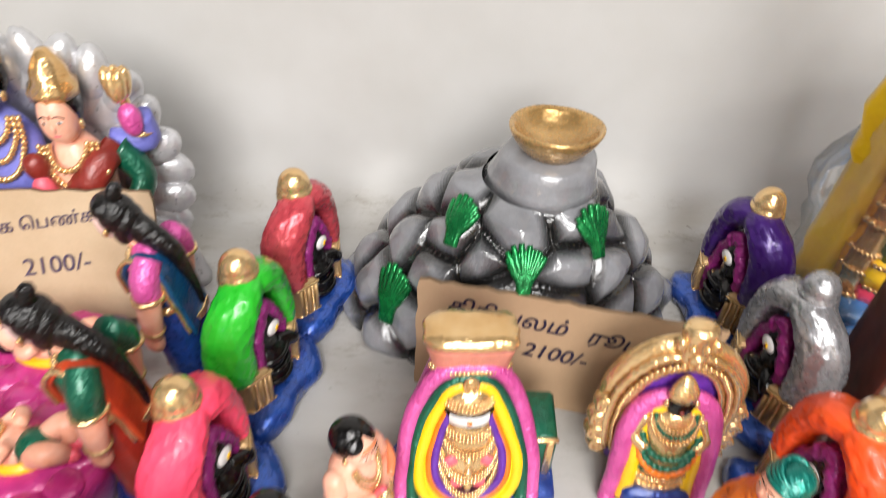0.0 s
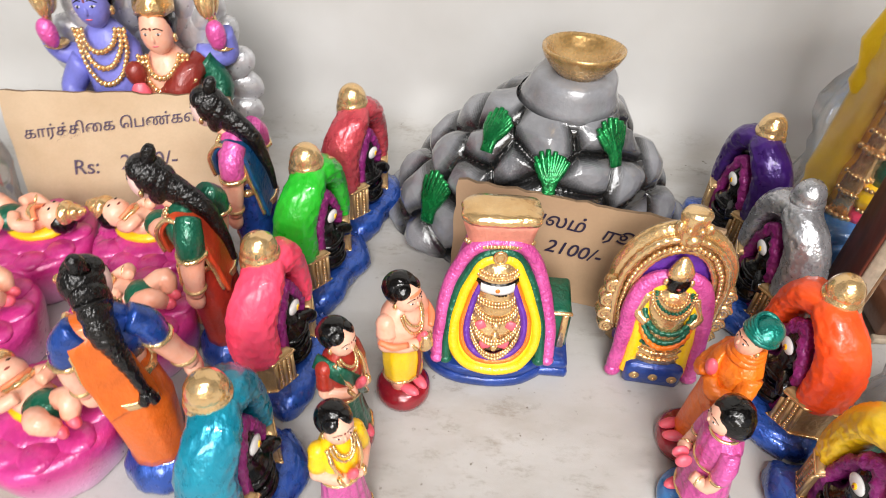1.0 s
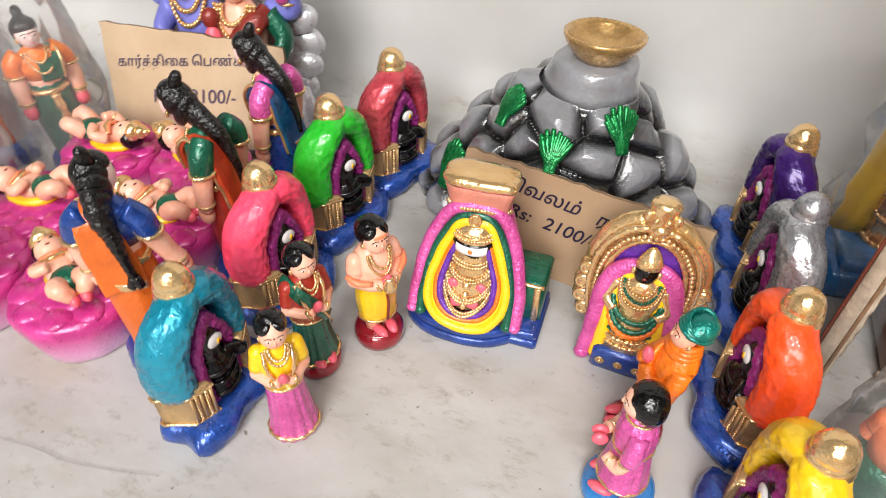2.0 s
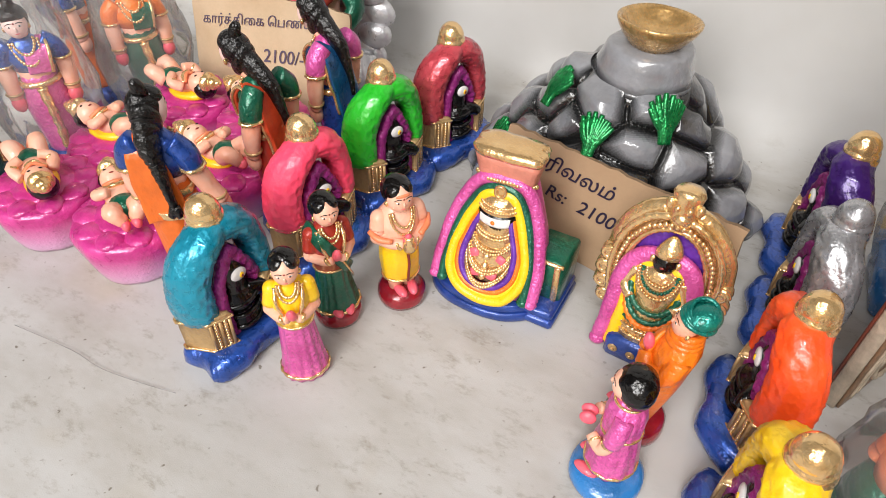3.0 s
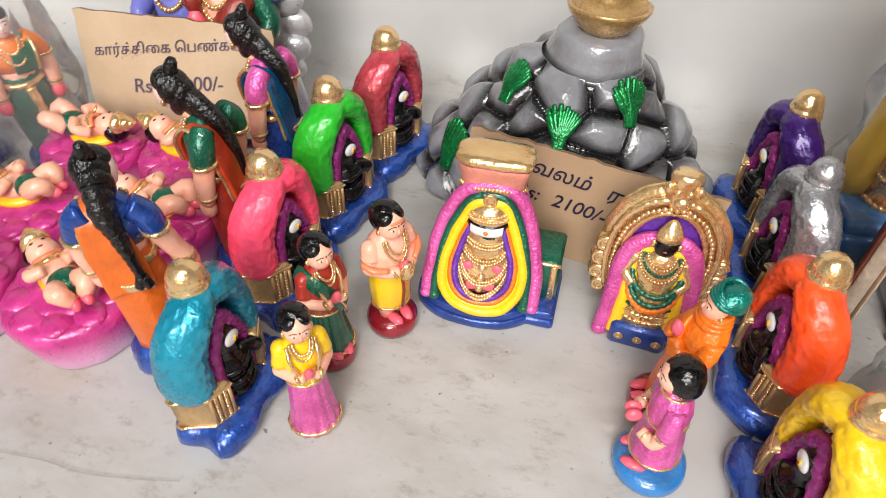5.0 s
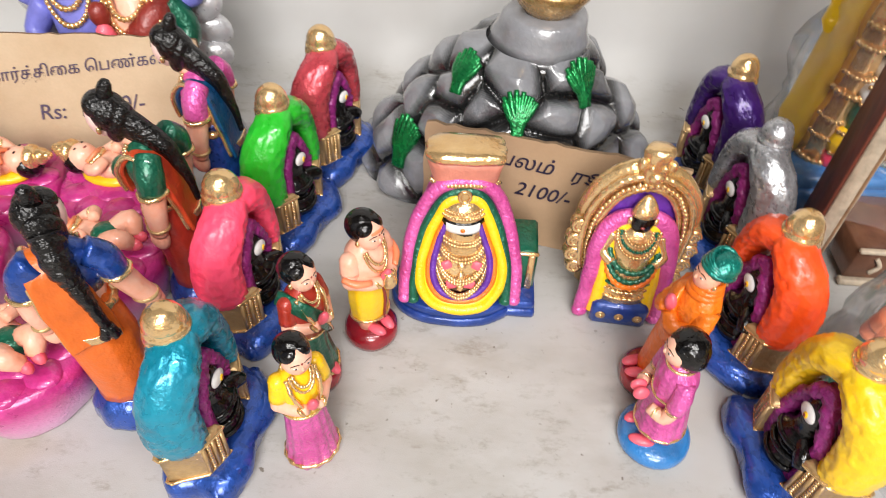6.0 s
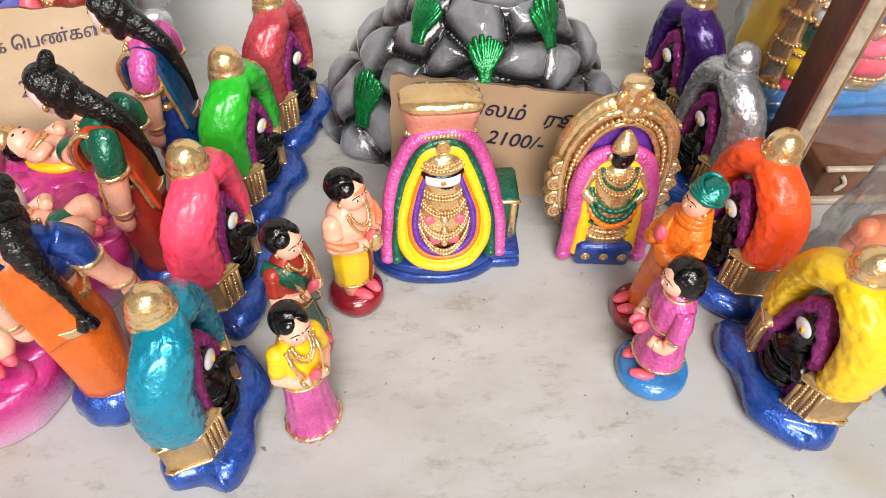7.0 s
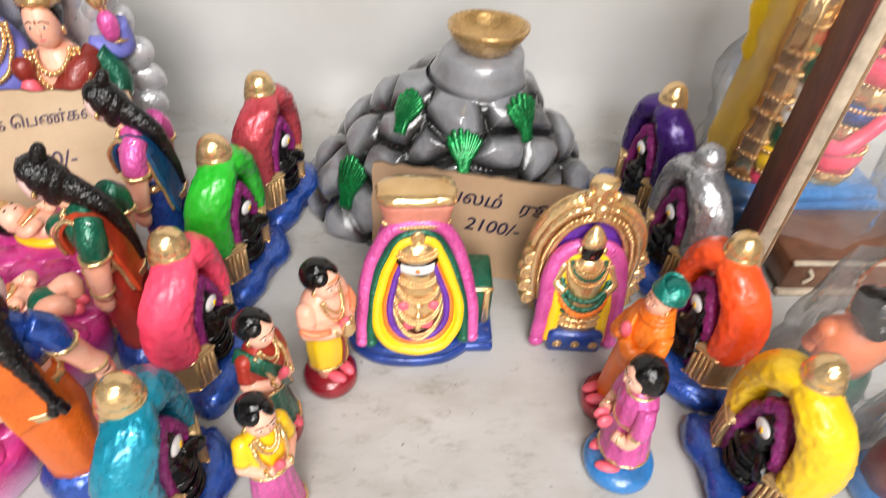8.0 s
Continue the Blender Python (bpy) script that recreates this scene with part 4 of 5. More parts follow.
    for z in (0.024, 0.030, 0.036):
        c.tube([(0.0150 * math.cos(a), -0.016 - 0.0118 * math.sin(a), z + 0.002) for a in np.linspace(0.1, math.pi - 0.1, 9)], 0.0013, DKGREEN if z == 0.036 else GOLD, 6, ridges=2.0, ridge=0.3)
    for s in (-1, 1):
        c.tube([(s * 0.0135, -0.015, 0.076), (s * 0.0185, -0.017, 0.062), (s * 0.013, -0.024, 0.056)], [0.0042, 0.0038, 0.003], GOLD, 8)
        c.ball((s * 0.0075, -0.018, 0.089), (0.0018, 0.002, 0.003), GOLD, seg=8, rows=5)
    for k in range(3):
        w, drop = 0.0085 + 0.0022 * k, 0.006 + 0.0055 * k
        c.beads([(w * math.cos(a), -0.0175 - 0.0095 * math.sin(a), 0.080 - drop * math.sin(a)) for a in np.linspace(0, math.pi, 10)], 0.0013, GOLD if k != 1 else DKGREEN, 1.7)
    c.ball((0, -0.017, 0.0885), (0.0072, 0.0070, 0.0085), BLACK)
    c.ball((0, -0.0238, 0.0875), (0.0014, 0.0008, 0.0010), RUST, seg=8, rows=5)
    c.loft([(0, -0.0155, 0.0935, 0.0080, 0.0076), (0, -0.0152, 0.097, 0.0078, 0.0074), (0, -0.0145, 0.1005, 0.0064, 0.006), (0, -0.014, 0.1045, 0.0040, 0.0040), (0, -0.014, 0.1070, 0.0016, 0.0016)], GOLD, 18)
    for v in c.v[figure:]:
        v[:, 0] *= 1.16
    for v in c.v[start:]:   # figure and garlands lean back
        v[:, 1] += 0.15 * np.maximum(v[:, 2] - 0.012, 0)
    return tagged(solid("goddess_idol", c, m, None, 0.0004), "gold standing goddess idol under an ornate gold arch with pink garland", "idol")


goddess_idol(at(0.1445, 0.3570, 0, -3) @ Matrix.Diagonal((1, 0.82, 1.045, 1)))


# ---- small painted figurines ----
FACE = mat("pale_pink_flesh_paint", (0.93, 0.66, 0.60), 0.36, 0.0, 0.2, 0.06, 160, 0.15)


def head(c, x, y, z, r, skin, hair, bun=0.0, turban=None, parted=True):
    """A plain oval face in a cap of painted hair, front to -y."""
    c.ball((x, y - r * 0.26, z - r * 0.10), (r * 0.80, r * 0.78, r * 0.96), skin, seg=24, rows=14)
    c.ball((x, y - r * 1.00, z - r * 0.16), (r * 0.11, r * 0.14, r * 0.20), skin, seg=8, rows=5)
    c.ball((x, y - r * 0.915, z - r * 0.48), (r * 0.20, r * 0.08, r * 0.06), PALM, seg=8, rows=5)
    for s in (-1, 1):
        c.ball((x + s * r * 0.32, y - r * 0.925, z + r * 0.02), (r * 0.17, r * 0.05, r * 0.065), WHITE, (0, 0, s * 22), 8, 5)
        c.ball((x + s * r * 0.32, y - r * 0.965, z + r * 0.02), (r * 0.065, r * 0.03, r * 0.065), BLACK, seg=8, rows=5)
        c.tube([(x + s * r * 0.13, y - r * 0.975, z + r * 0.22), (x + s * r * 0.32, y - r * 0.92, z + r * 0.25), (x + s * r * 0.54, y - r * 0.79, z + r * 0.12)], r * 0.028, BLACK, 5, steps=2)
        c.ball((x + s * r * 0.80, y - r * 0.12, z - r * 0.42), (r * 0.13, r * 0.15, r * 0.20), GOLD, seg=8, rows=5)
    c.ball((x, y - r * 1.00, z + r * 0.24), (r * 0.06, r * 0.03, r * 0.08), RUST, seg=8, rows=5)
    if turban:
        c.ball((x, y + r * 0.16, z + r * 0.55), (r * 0.96, r * 1.06, r * 0.74), turban, (14, 0, 0), 24, 12)
        for k in range(4):
            c.tube([(x + r * (0.92 - 0.09 * k) * math.cos(a), y + r * 0.10 + r * (0.98 - 0.09 * k) * math.sin(a), z + r * (0.36 + 0.22 * k) - r * 0.28 * math.sin(a + 0.5 * k)) for a in np.linspace(0, 2 * math.pi, 14, endpoint=False)],
                   r * 0.13, turban, 8, closed=True, steps=3)
    else:
        c.ball((x, y + r * 0.20, z + r * 0.16), (r * 0.93, r * 0.93, r * 0.95), hair, seg=28, rows=16)
        for s in (-1, 1) if parted else ():
            c.ball((x + s * r * 0.30, y - r * 0.16, z + r * 0.44), (r * 0.56, r * 0.62, r * 0.46), hair, (0, s * 34, 0), 20, 12)
    if bun:
        c.ball((x, y + r * 0.95, z - r * 0.30), (r * bun, r * bun * 0.85, r * bun), hair)


def folded_arms(c, w, z_sh, z_el, z_hand, sleeve, skin, palm, r=0.0050, y_hand=-0.0165, split=0.55):
    for s in (-1, 1):
        sh, el, ha = (s * w, 0.001, z_sh), (s * (w + 0.0030), -0.002, z_el), (s * 0.003, y_hand, z_hand)
        mid = tuple(a + (b - a) * split for a, b in zip(sh, el))
        c.tube([sh, mid], [r * 1.15, r * 1.15], sleeve, 12, steps=4)
        c.tube([mid, el], [r * 1.00, r * 0.95], skin, 12, steps=4)
        c.ball(sh, r * 1.18, sleeve, seg=14, rows=8)
        c.ball(el, r * 0.98, skin, seg=14, rows=8)
        c.tube([el, (s * (w * 0.68), y_hand * 0.72, z_el + (z_hand - z_el) * 0.45 - 0.0008), ha], [r * 0.95, r * 0.82, r * 0.62], skin, 12, steps=5)
        c.ball((s * 0.0068, y_hand * 0.94, z_hand - 0.0008), (r * 0.40, r * 0.72, r * 0.80), GOLD, (0, s * 25, 0), 10, 6)
    c.ball((0, y_hand - 0.0010, z_hand + 0.0045), (0.0036, 0.0032, 0.0078), palm, (22, 0, 0))


def pedestal(c, r, h, material):
    c.loft([(0, 0, 0, r * 0.97, r * 0.97), (0, 0, h * 0.25, r, r), (0, 0, h * 0.70, r * 0.97, r * 0.97), (0, 0, h, r * 0.80, r * 0.80)], material, 32)


def feet(c, z, y=-0.010):
    for s in (-1, 1):
        c.ball((s * 0.0052, y, z), (0.0042, 0.0088, 0.0034), PALM, (0, 0, -s * 10), 12, 7)


def priest(m):
    c = Clay()
    pedestal(c, 0.0200, 0.014, REDBASE)
    feet(c, 0.0160)
    for s in (-1, 1):
        c.tube([(s * 0.0056, -0.001, 0.013), (s * 0.0062, 0.001, 0.034)], [0.0056, 0.0064], SKIN, 12, steps=2)
    c.loft([(0, 0, 0.027, 0.0140, 0.0115), (0, 0, 0.031, 0.0148, 0.0122), (0, 0, 0.046, 0.0158, 0.0130), (0, 0, 0.060, 0.0156, 0.0128), (0, 0, 0.066, 0.0140, 0.0118)], YELLOW, 48, 9, 0.03)
    c.tube([(0.001, -0.0132, 0.064), (0.0015, -0.0142, 0.046), (0.0, -0.0128, 0.028)], 0.0012, RUST, 6, steps=3)
    c.tube([(0.0150 * math.cos(a), 0.0124 * math.sin(a), 0.0285) for a in np.linspace(0, 2 * math.pi, 12, endpoint=False)], 0.0012, GOLD, 6, closed=True, steps=2)
    c.loft([(0, 0, 0.062, 0.0142, 0.0118), (0, 0, 0.070, 0.0155, 0.0128), (0, 0, 0.082, 0.0168, 0.0132), (0, 0.001, 0.091, 0.0160, 0.0118), (0, 0.001, 0.097, 0.0100, 0.0085), (0, 0, 0.102, 0.0056, 0.0056)], SKIN, 32)
    folded_arms(c, 0.0145, 0.088, 0.0735, 0.072, SKIN, SKIN, PALM, 0.0062, -0.0165)
    for s in (-1, 1):
        c.tube([(s * 0.0235, -0.001, 0.0800), (s * 0.0195, -0.0095, 0.0775), (s * 0.0110, -0.0155, 0.0765)], [0.0020, 0.0026, 0.0020], HOTSKIN, 8, steps=3)
    c.loft([(0, -0.0200, 0.066, 0.0034, 0.0030), (0, -0.0208, 0.070, 0.0050, 0.0044), (0, -0.0208, 0.075, 0.0048, 0.0042), (0, -0.0205, 0.078, 0.0030, 0.0028), (0, -0.0205, 0.081, 0.0038, 0.0034)], GOLD, 16)
    for w, low in ((0.0075, 0.086), (0.0095, 0.079)):
        c.tube([(w * math.cos(a), -0.0075 - 0.0068 * math.sin(a), 0.097 - (0.097 - low) * math.sin(a)) for a in np.linspace(0, math.pi, 12)], 0.0011, GOLD, 6, steps=4, ridges=2.1, ridge=0.25)
    head(c, 0, -0.001, 0.1080, 0.0124, SKIN, BLACK, bun=0.45)
    c.ball((0, -0.0115, 0.1128), (0.0056, 0.0016, 0.0014), HOTSKIN, seg=10, rows=6)
    return tagged(solid("priest_figurine", c, m, None, 0.0003), "painted clay priest figurine in yellow dhoti holding a gold pot", "figurine")


def devotee(name, m, label, skirt, hem, blouse, sleeve, base=None, skin=SKIN, sash=None):
    """A woman with joined palms; a pleated skirt, blouse and jewellery."""
    c = Clay()
    z0 = 0.0
    if base:
        pedestal(c, 0.0190, 0.014, base)
        z0 = 0.011
        feet(c, 0.0165, -0.012)
    zw = 0.064
    c.loft([(0, 0, z0, 0.0178, 0.0158), (0, 0, z0 + 0.003, 0.0182, 0.0162), (0, 0, z0 + 0.016, 0.0158, 0.0140), (0, 0, zw - 0.022, 0.0132, 0.0118), (0, 0, zw - 0.008, 0.0124, 0.0110), (0, 0, zw, 0.0118, 0.0104)], skirt, 72, 14, 0.035)
    c.tube([(0.0178 * math.cos(a), 0.0159 * math.sin(a), z0 + 0.0045) for a in np.linspace(0, 2 * math.pi, 18, endpoint=False)], 0.0016, hem, 6, closed=True, steps=3, ridges=1.5, ridge=0.25)
    c.loft([(0, 0, zw - 0.006, 0.0130, 0.0115), (0, -0.001, zw + 0.008, 0.0132, 0.0122), (0, -0.001, zw + 0.020, 0.0140, 0.0124), (0, 0, zw + 0.029, 0.0118, 0.0096), (0, 0, zw + 0.034, 0.0066, 0.0062), (0, 0, zw + 0.038, 0.0048, 0.0048)], blouse, 32)
    c.tube([(0.0130 * math.cos(a), 0.0115 * math.sin(a), zw - 0.006) for a in np.linspace(0, 2 * math.pi, 12, endpoint=False)], 0.0012, GOLD, 6, closed=True, steps=2)
    c.ball((0, 0, zw + 0.037), (0.0048, 0.0048, 0.0064), skin)
    folded_arms(c, 0.0118, zw + 0.026, zw + 0.009, zw + 0.0105, sleeve, skin, PALM, 0.0052, -0.0160, 0.75)
    for s in (-1, 1):
        c.tube([(s * 0.0090, -0.005, zw + 0.032), (s * 0.0085, -0.0125, zw + 0.022), (s * 0.0045, -0.0150, zw + 0.010)], 0.0014, GOLD, 6, steps=5, ridges=2, ridge=0.25)
    for k in range(2):
        c.tube([((0.0056 + 0.0018 * k) * math.cos(a), -0.0060 - 0.0062 * math.sin(a), zw + 0.035 - (0.007 + 0.005 * k) * math.sin(a)) for a in np.linspace(0, math.pi, 9)], 0.0010, GOLD, 6, steps=4, ridges=2.1, ridge=0.25)
    if sash:
        c.band([(-0.0125, 0.008, zw + 0.029), (-0.0090, -0.0095, zw + 0.026), (-0.001, -0.0130, zw + 0.014), (0.0085, -0.0110, zw - 0.004), (0.0135, -0.0010, zw - 0.016)], [0.0048] * 5, 0.0012, (0.5, 0, 0.8), sash, 6)
        c.tube([(-0.0060, -0.0125, zw + 0.024), (0.004, -0.0150, zw + 0.006), (0.0110, -0.0120, zw - 0.012), (0.0150, -0.0030, zw - 0.026)], 0.0009, GOLD, 6, steps=4)
    head(c, 0, -0.001, zw + 0.0465, 0.0112, skin, BLACK, bun=0.55)
    return tagged(solid(name, c, m, None, 0.0003), label, "figurine")


def saint(m):
    c = Clay()
    feet(c, 0.0165, -0.013)
    c.loft([(0, 0, 0.012, 0.0108, 0.0105), (0, 0, 0.020, 0.0120, 0.0118), (0, 0, 0.045, 0.0135, 0.0128), (0, 0, 0.060, 0.0145, 0.0132), (0, -0.001, 0.074, 0.0158, 0.0140), (0, 0, 0.090, 0.0158, 0.0130), (0, 0, 0.098, 0.0120, 0.0105), (0, 0, 0.104, 0.0064, 0.0064)], ROBE, 48, 9, 0.025)
    for s in (-1, 1):
        c.tube([(s * 0.0130, 0, 0.091), (s * 0.0168, -0.003, 0.077), (s * 0.0100, -0.0145, 0.074), (s * 0.003, -0.0170, 0.081)], [0.0064, 0.0064, 0.0052, 0.0040], ROBE, 12, steps=5, crumple=0.0014)
    c.ball((0, -0.0175, 0.087), (0.0042, 0.0034, 0.0082), PALM, (20, 0, 0))
    c.band([(-0.0130, 0.004, 0.098), (-0.007, -0.0125, 0.090), (0.006, -0.0150, 0.068), (0.0130, -0.008, 0.052)], [0.0060] * 4, 0.0012, (0.6, 0, 0.7), ROBE, 6)
    for k in range(3):
        c.tube([((0.0098 - 0.001 * k) * math.cos(a), -0.001 + (0.0092 - 0.001 * k) * math.sin(a), 0.0985 + 0.003 * k) for a in np.linspace(0, 2 * math.pi, 10, endpoint=False)], 0.0026, ROBE, 8, closed=True, steps=3)
    head(c, 0, -0.002, 0.1125, 0.0110, SKIN, BLACK, turban=TURBAN)
    for part in c.v:   # he leans back
        part[:, 1] += 0.15 * np.maximum(part[:, 2] - 0.014, 0)
    pedestal(c, 0.0215, 0.015, REDBASE)
    return tagged(solid("saint_figurine", c, m, None, 0.0004), "painted clay holy man figurine in saffron robe and turquoise turban", "figurine")


def girl(m):
    c = Clay()
    pedestal(c, 0.0235, 0.012, SKYBLUE)
    for s in (-1, 1):
        c.ball((s * 0.0085, -0.012, 0.0140), (0.0040, 0.0082, 0.0032), PALM, (0, 0, -s * 18), 12, 7)
        c.tube([(s * 0.0070, -0.006, 0.012), (s * 0.0062, 0, 0.032)], [0.0042, 0.0050], SKIN, 10, steps=2)
    c.loft([(0, 0, 0.022, 0.0165, 0.0155), (0, 0, 0.025, 0.0168, 0.0158), (0, 0, 0.042, 0.0146, 0.0135), (0, 0, 0.056, 0.0126, 0.0115), (0, 0, 0.070, 0.0136, 0.0122), (0, 0, 0.080, 0.0130, 0.0105), (0, 0, 0.085, 0.0070, 0.0068), (0, 0, 0.090, 0.0048, 0.0048)], ROSE, 60, 11, 0.035)
    for rx, ry, z in ((0.0166, 0.0157, 0.0245), (0.0128, 0.0117, 0.0570), (0.0085, 0.0082, 0.0835)):
        c.tube([(rx * math.cos(a), ry * math.sin(a), z) for a in np.linspace(0, 2 * math.pi, 14, endpoint=False)], 0.0011, GOLD, 6, closed=True, steps=2)
    for s in (-1, 1):
        c.tube([(s * 0.0118, 0, 0.079), (s * 0.0152, -0.001, 0.070), (s * 0.0158, -0.003, 0.060)], [0.0056, 0.0060, 0.0058], ROSE, 12, steps=4)
        c.tube([(s * 0.0158, -0.003, 0.060), (s * 0.0150, -0.008, 0.050), (s * 0.0090, -0.0155, 0.053)], [0.0046, 0.0044, 0.0034], SKIN, 12, steps=4)
        c.ball((s * 0.0158, -0.0035, 0.0595), (0.0058, 0.0058, 0.0014), GOLD, (16, 0, 0), 12, 5)
        c.ball((s * 0.0120, -0.0120, 0.0512), (0.0016, 0.0046, 0.0046), GOLD, (0, 0, s * 30), 10, 5)
    c.ball((-0.003, -0.0200, 0.0580), (0.0028, 0.0052, 0.0048), PALM)
    c.ball((0.003, -0.0200, 0.0580), (0.0028, 0.0052, 0.0048), PALM)
    c.ball((0, -0.001, 0.0860), (0.0062, 0.0062, 0.0052), HOTSKIN)
    head(c, 0, -0.001, 0.0970, 0.0112, SKIN, BLACK)
    c.loft([(0, 0.0025, 0.0890, 0.0108, 0.0092), (0, 0.0020, 0.0930, 0.0120, 0.0108), (0, 0.0014, 0.1000, 0.0122, 0.0112), (0, 0.0010, 0.1060, 0.0100, 0.0098), (0, 0.0008, 0.1095, 0.0050, 0.0050)], BLACK, 28)
    for v in c.v:   # she leans a little to one side
        v[:, 0] -= 0.10 * np.maximum(v[:, 2] - 0.014, 0)
    return tagged(solid("girl_figurine", c, m, None, 0.0003), "painted clay girl figurine in pink frock on a light blue base", "figurine")


priest(at(-0.0430, 0.3110, 0, 55))
devotee("woman_figurine", at(-0.0770, 0.2690, 0, 58), "painted clay woman figurine in green saree on a crimson base", DKGREEN, GOLD, REDSAREE, REDSAREE, REDBASE, sash=DKGREEN)
devotee("woman_figurine", at(-0.0680, 0.2140, 0, 40) @ Matrix.Scale(0.97, 4), "painted clay woman figurine in yellow blouse and pink pleated skirt", ROSE, GOLD, YELLOW, YELLOW)
saint(at(0.1605, 0.2870, 0, -80))
girl(at(0.1570, 0.2395, 0, -84) @ Matrix.Diagonal((1.04, 1.04, 0.93, 1)))


# ---- lotus cradles with infants ----
def lotus_baby(m, turn, cushion=YELLOW):
    c = Clay()
    c.loft([(0, 0, 0.0, 0.0385, 0.0385), (0, 0, 0.004, 0.0405, 0.0405), (0, 0, 0.014, 0.0428, 0.0428), (0, 0, 0.024, 0.0446, 0.0446), (0, 0, 0.034, 0.0460, 0.0460), (0, 0, 0.040, 0.0462, 0.0462), (0, 0, 0.0445, 0.0440, 0.0440), (0, 0, 0.0455, 0.0400, 0.0400), (0, 0, 0.0440, 0.0300, 0.0300)], LOTUS, 72, 9, 0.012)
    c.loft([(0, 0, 0.040, 0.030, 0.030), (0, 0, 0.0475, 0.026, 0.026), (0, 0, 0.0490, 0.016, 0.016)], LOTUS, 36, 7, 0.06)
    cradle = solid("lotus_cradle", c, m, None, 0.0006)
    for k in range(9):
        a = 2 * math.pi * k / 9 + 0.2
        petal = Clay().ball((0.0290 * math.cos(a), 0.0290 * math.sin(a), 0.0425), (0.0165, 0.0130, 0.0060), LOTUS, (0, -9, math.degrees(a)), 18, 9)
        solid("petal", petal, None, cradle, 0.0006)
    tagged(cradle, "round pink lotus cradle fading to pale pink below", "cradle", "lotus cradles")
    c = Clay()
    e = Matrix.Rotation(radians(turn), 3, "Z")

    def p(x, y, z):
        return tuple(e @ Vector((x, y, z)))

    t = (0, 0, turn)
    c.ball(p(0.004, 0, 0.0505), (0.0200, 0.0125, 0.0055), cushion, t)
    c.ball(p(0.002, 0, 0.0590), (0.0145, 0.0108, 0.0085), SKIN, t)                   # trunk
    c.ball(p(-0.0110, 0, 0.0600), (0.0105, 0.0110, 0.0088), DKGREEN, t)              # cloth at the hips
    for s in (-1, 1):
        c.tube([p(-0.013, s * 0.0060, 0.060), p(-0.024, s * 0.0090, 0.0680), p(-0.0270, s * 0.0040, 0.0600)], [0.0068, 0.0062, 0.0046], SKIN, 12, steps=4)
        c.ball(p(-0.0290, s * 0.0038, 0.0590), (0.0060, 0.0036, 0.0042), PALM, t, 10, 6)
        c.tube([p(0.010, s * 0.0100, 0.0610), p(0.002, s * 0.0140, 0.0660), p(-0.002, s * 0.0060, 0.0690)], [0.0046, 0.0042, 0.0036], SKIN, 10, steps=4)
        c.ball(p(0.004, s * 0.0130, 0.0650), (0.0020, 0.0046, 0.0048), GOLD, t, 10, 5)
        c.ball(p(-0.019, s * 0.0080, 0.0645), (0.0016, 0.0062, 0.0060), DKGREEN, t, 10, 5)
    c.tube([p(0.010, -0.008, 0.0640), p(0.005, 0, 0.0685), p(0.010, 0.008, 0.0640)], 0.0018, GOLD, 6, steps=5, ridges=2, ridge=0.3)
    c.tube([p(0.012, -0.008, 0.0650), p(0.0085, 0, 0.0690), p(0.012, 0.008, 0.0650)], 0.0016, HOTSKIN, 6, steps=4)
    c.ball(p(0.0205, 0, 0.0625), (0.0098, 0.0096, 0.0100), SKIN, t)
    c.ball(p(0.0250, 0, 0.0595), (0.0092, 0.0106, 0.0098), BLACK, t)
    c.ball(p(0.0290, 0, 0.0650), (0.0056, 0.0092, 0.0092), GOLD, t)
    c.ball(p(0.0345, 0, 0.0660), (0.0056, 0.0060, 0.0060), GOLD, t)
    c.ball(p(0.0390, 0, 0.0665), (0.0036, 0.0034, 0.0034), GOLD, t, 10, 6)
    for s in (-1, 1):
        c.ball(p(0.0212, s * 0.0036, 0.0716), (0.0008, 0.0016, 0.0006), BLACK, t, 8, 5)
    c.ball(p(0.0165, 0, 0.0714), (0.0008, 0.0018, 0.0006), RUST, t, 8, 5)
    for v in c.v:
        v[:, :2] *= 1.17
        v[:, 2] = 0.0465 + (v[:, 2] - 0.0465) * 1.17
    return tagged(solid("infant_figurine", c, m, None, 0.0004), "crowned clay infant lying on a pink lotus cradle", "figurine", "infants on lotus cradles")


for x, y, turn in ((-0.2650, 0.2420, 150), (-0.2460, 0.3320, 178), (-0.2620, 0.4100, 172), (-0.3560, 0.4030, 4), (-0.3590, 0.3160, 190), (-0.3600, 0.2340, -25)):
    lotus_baby(at(x, y), turn)


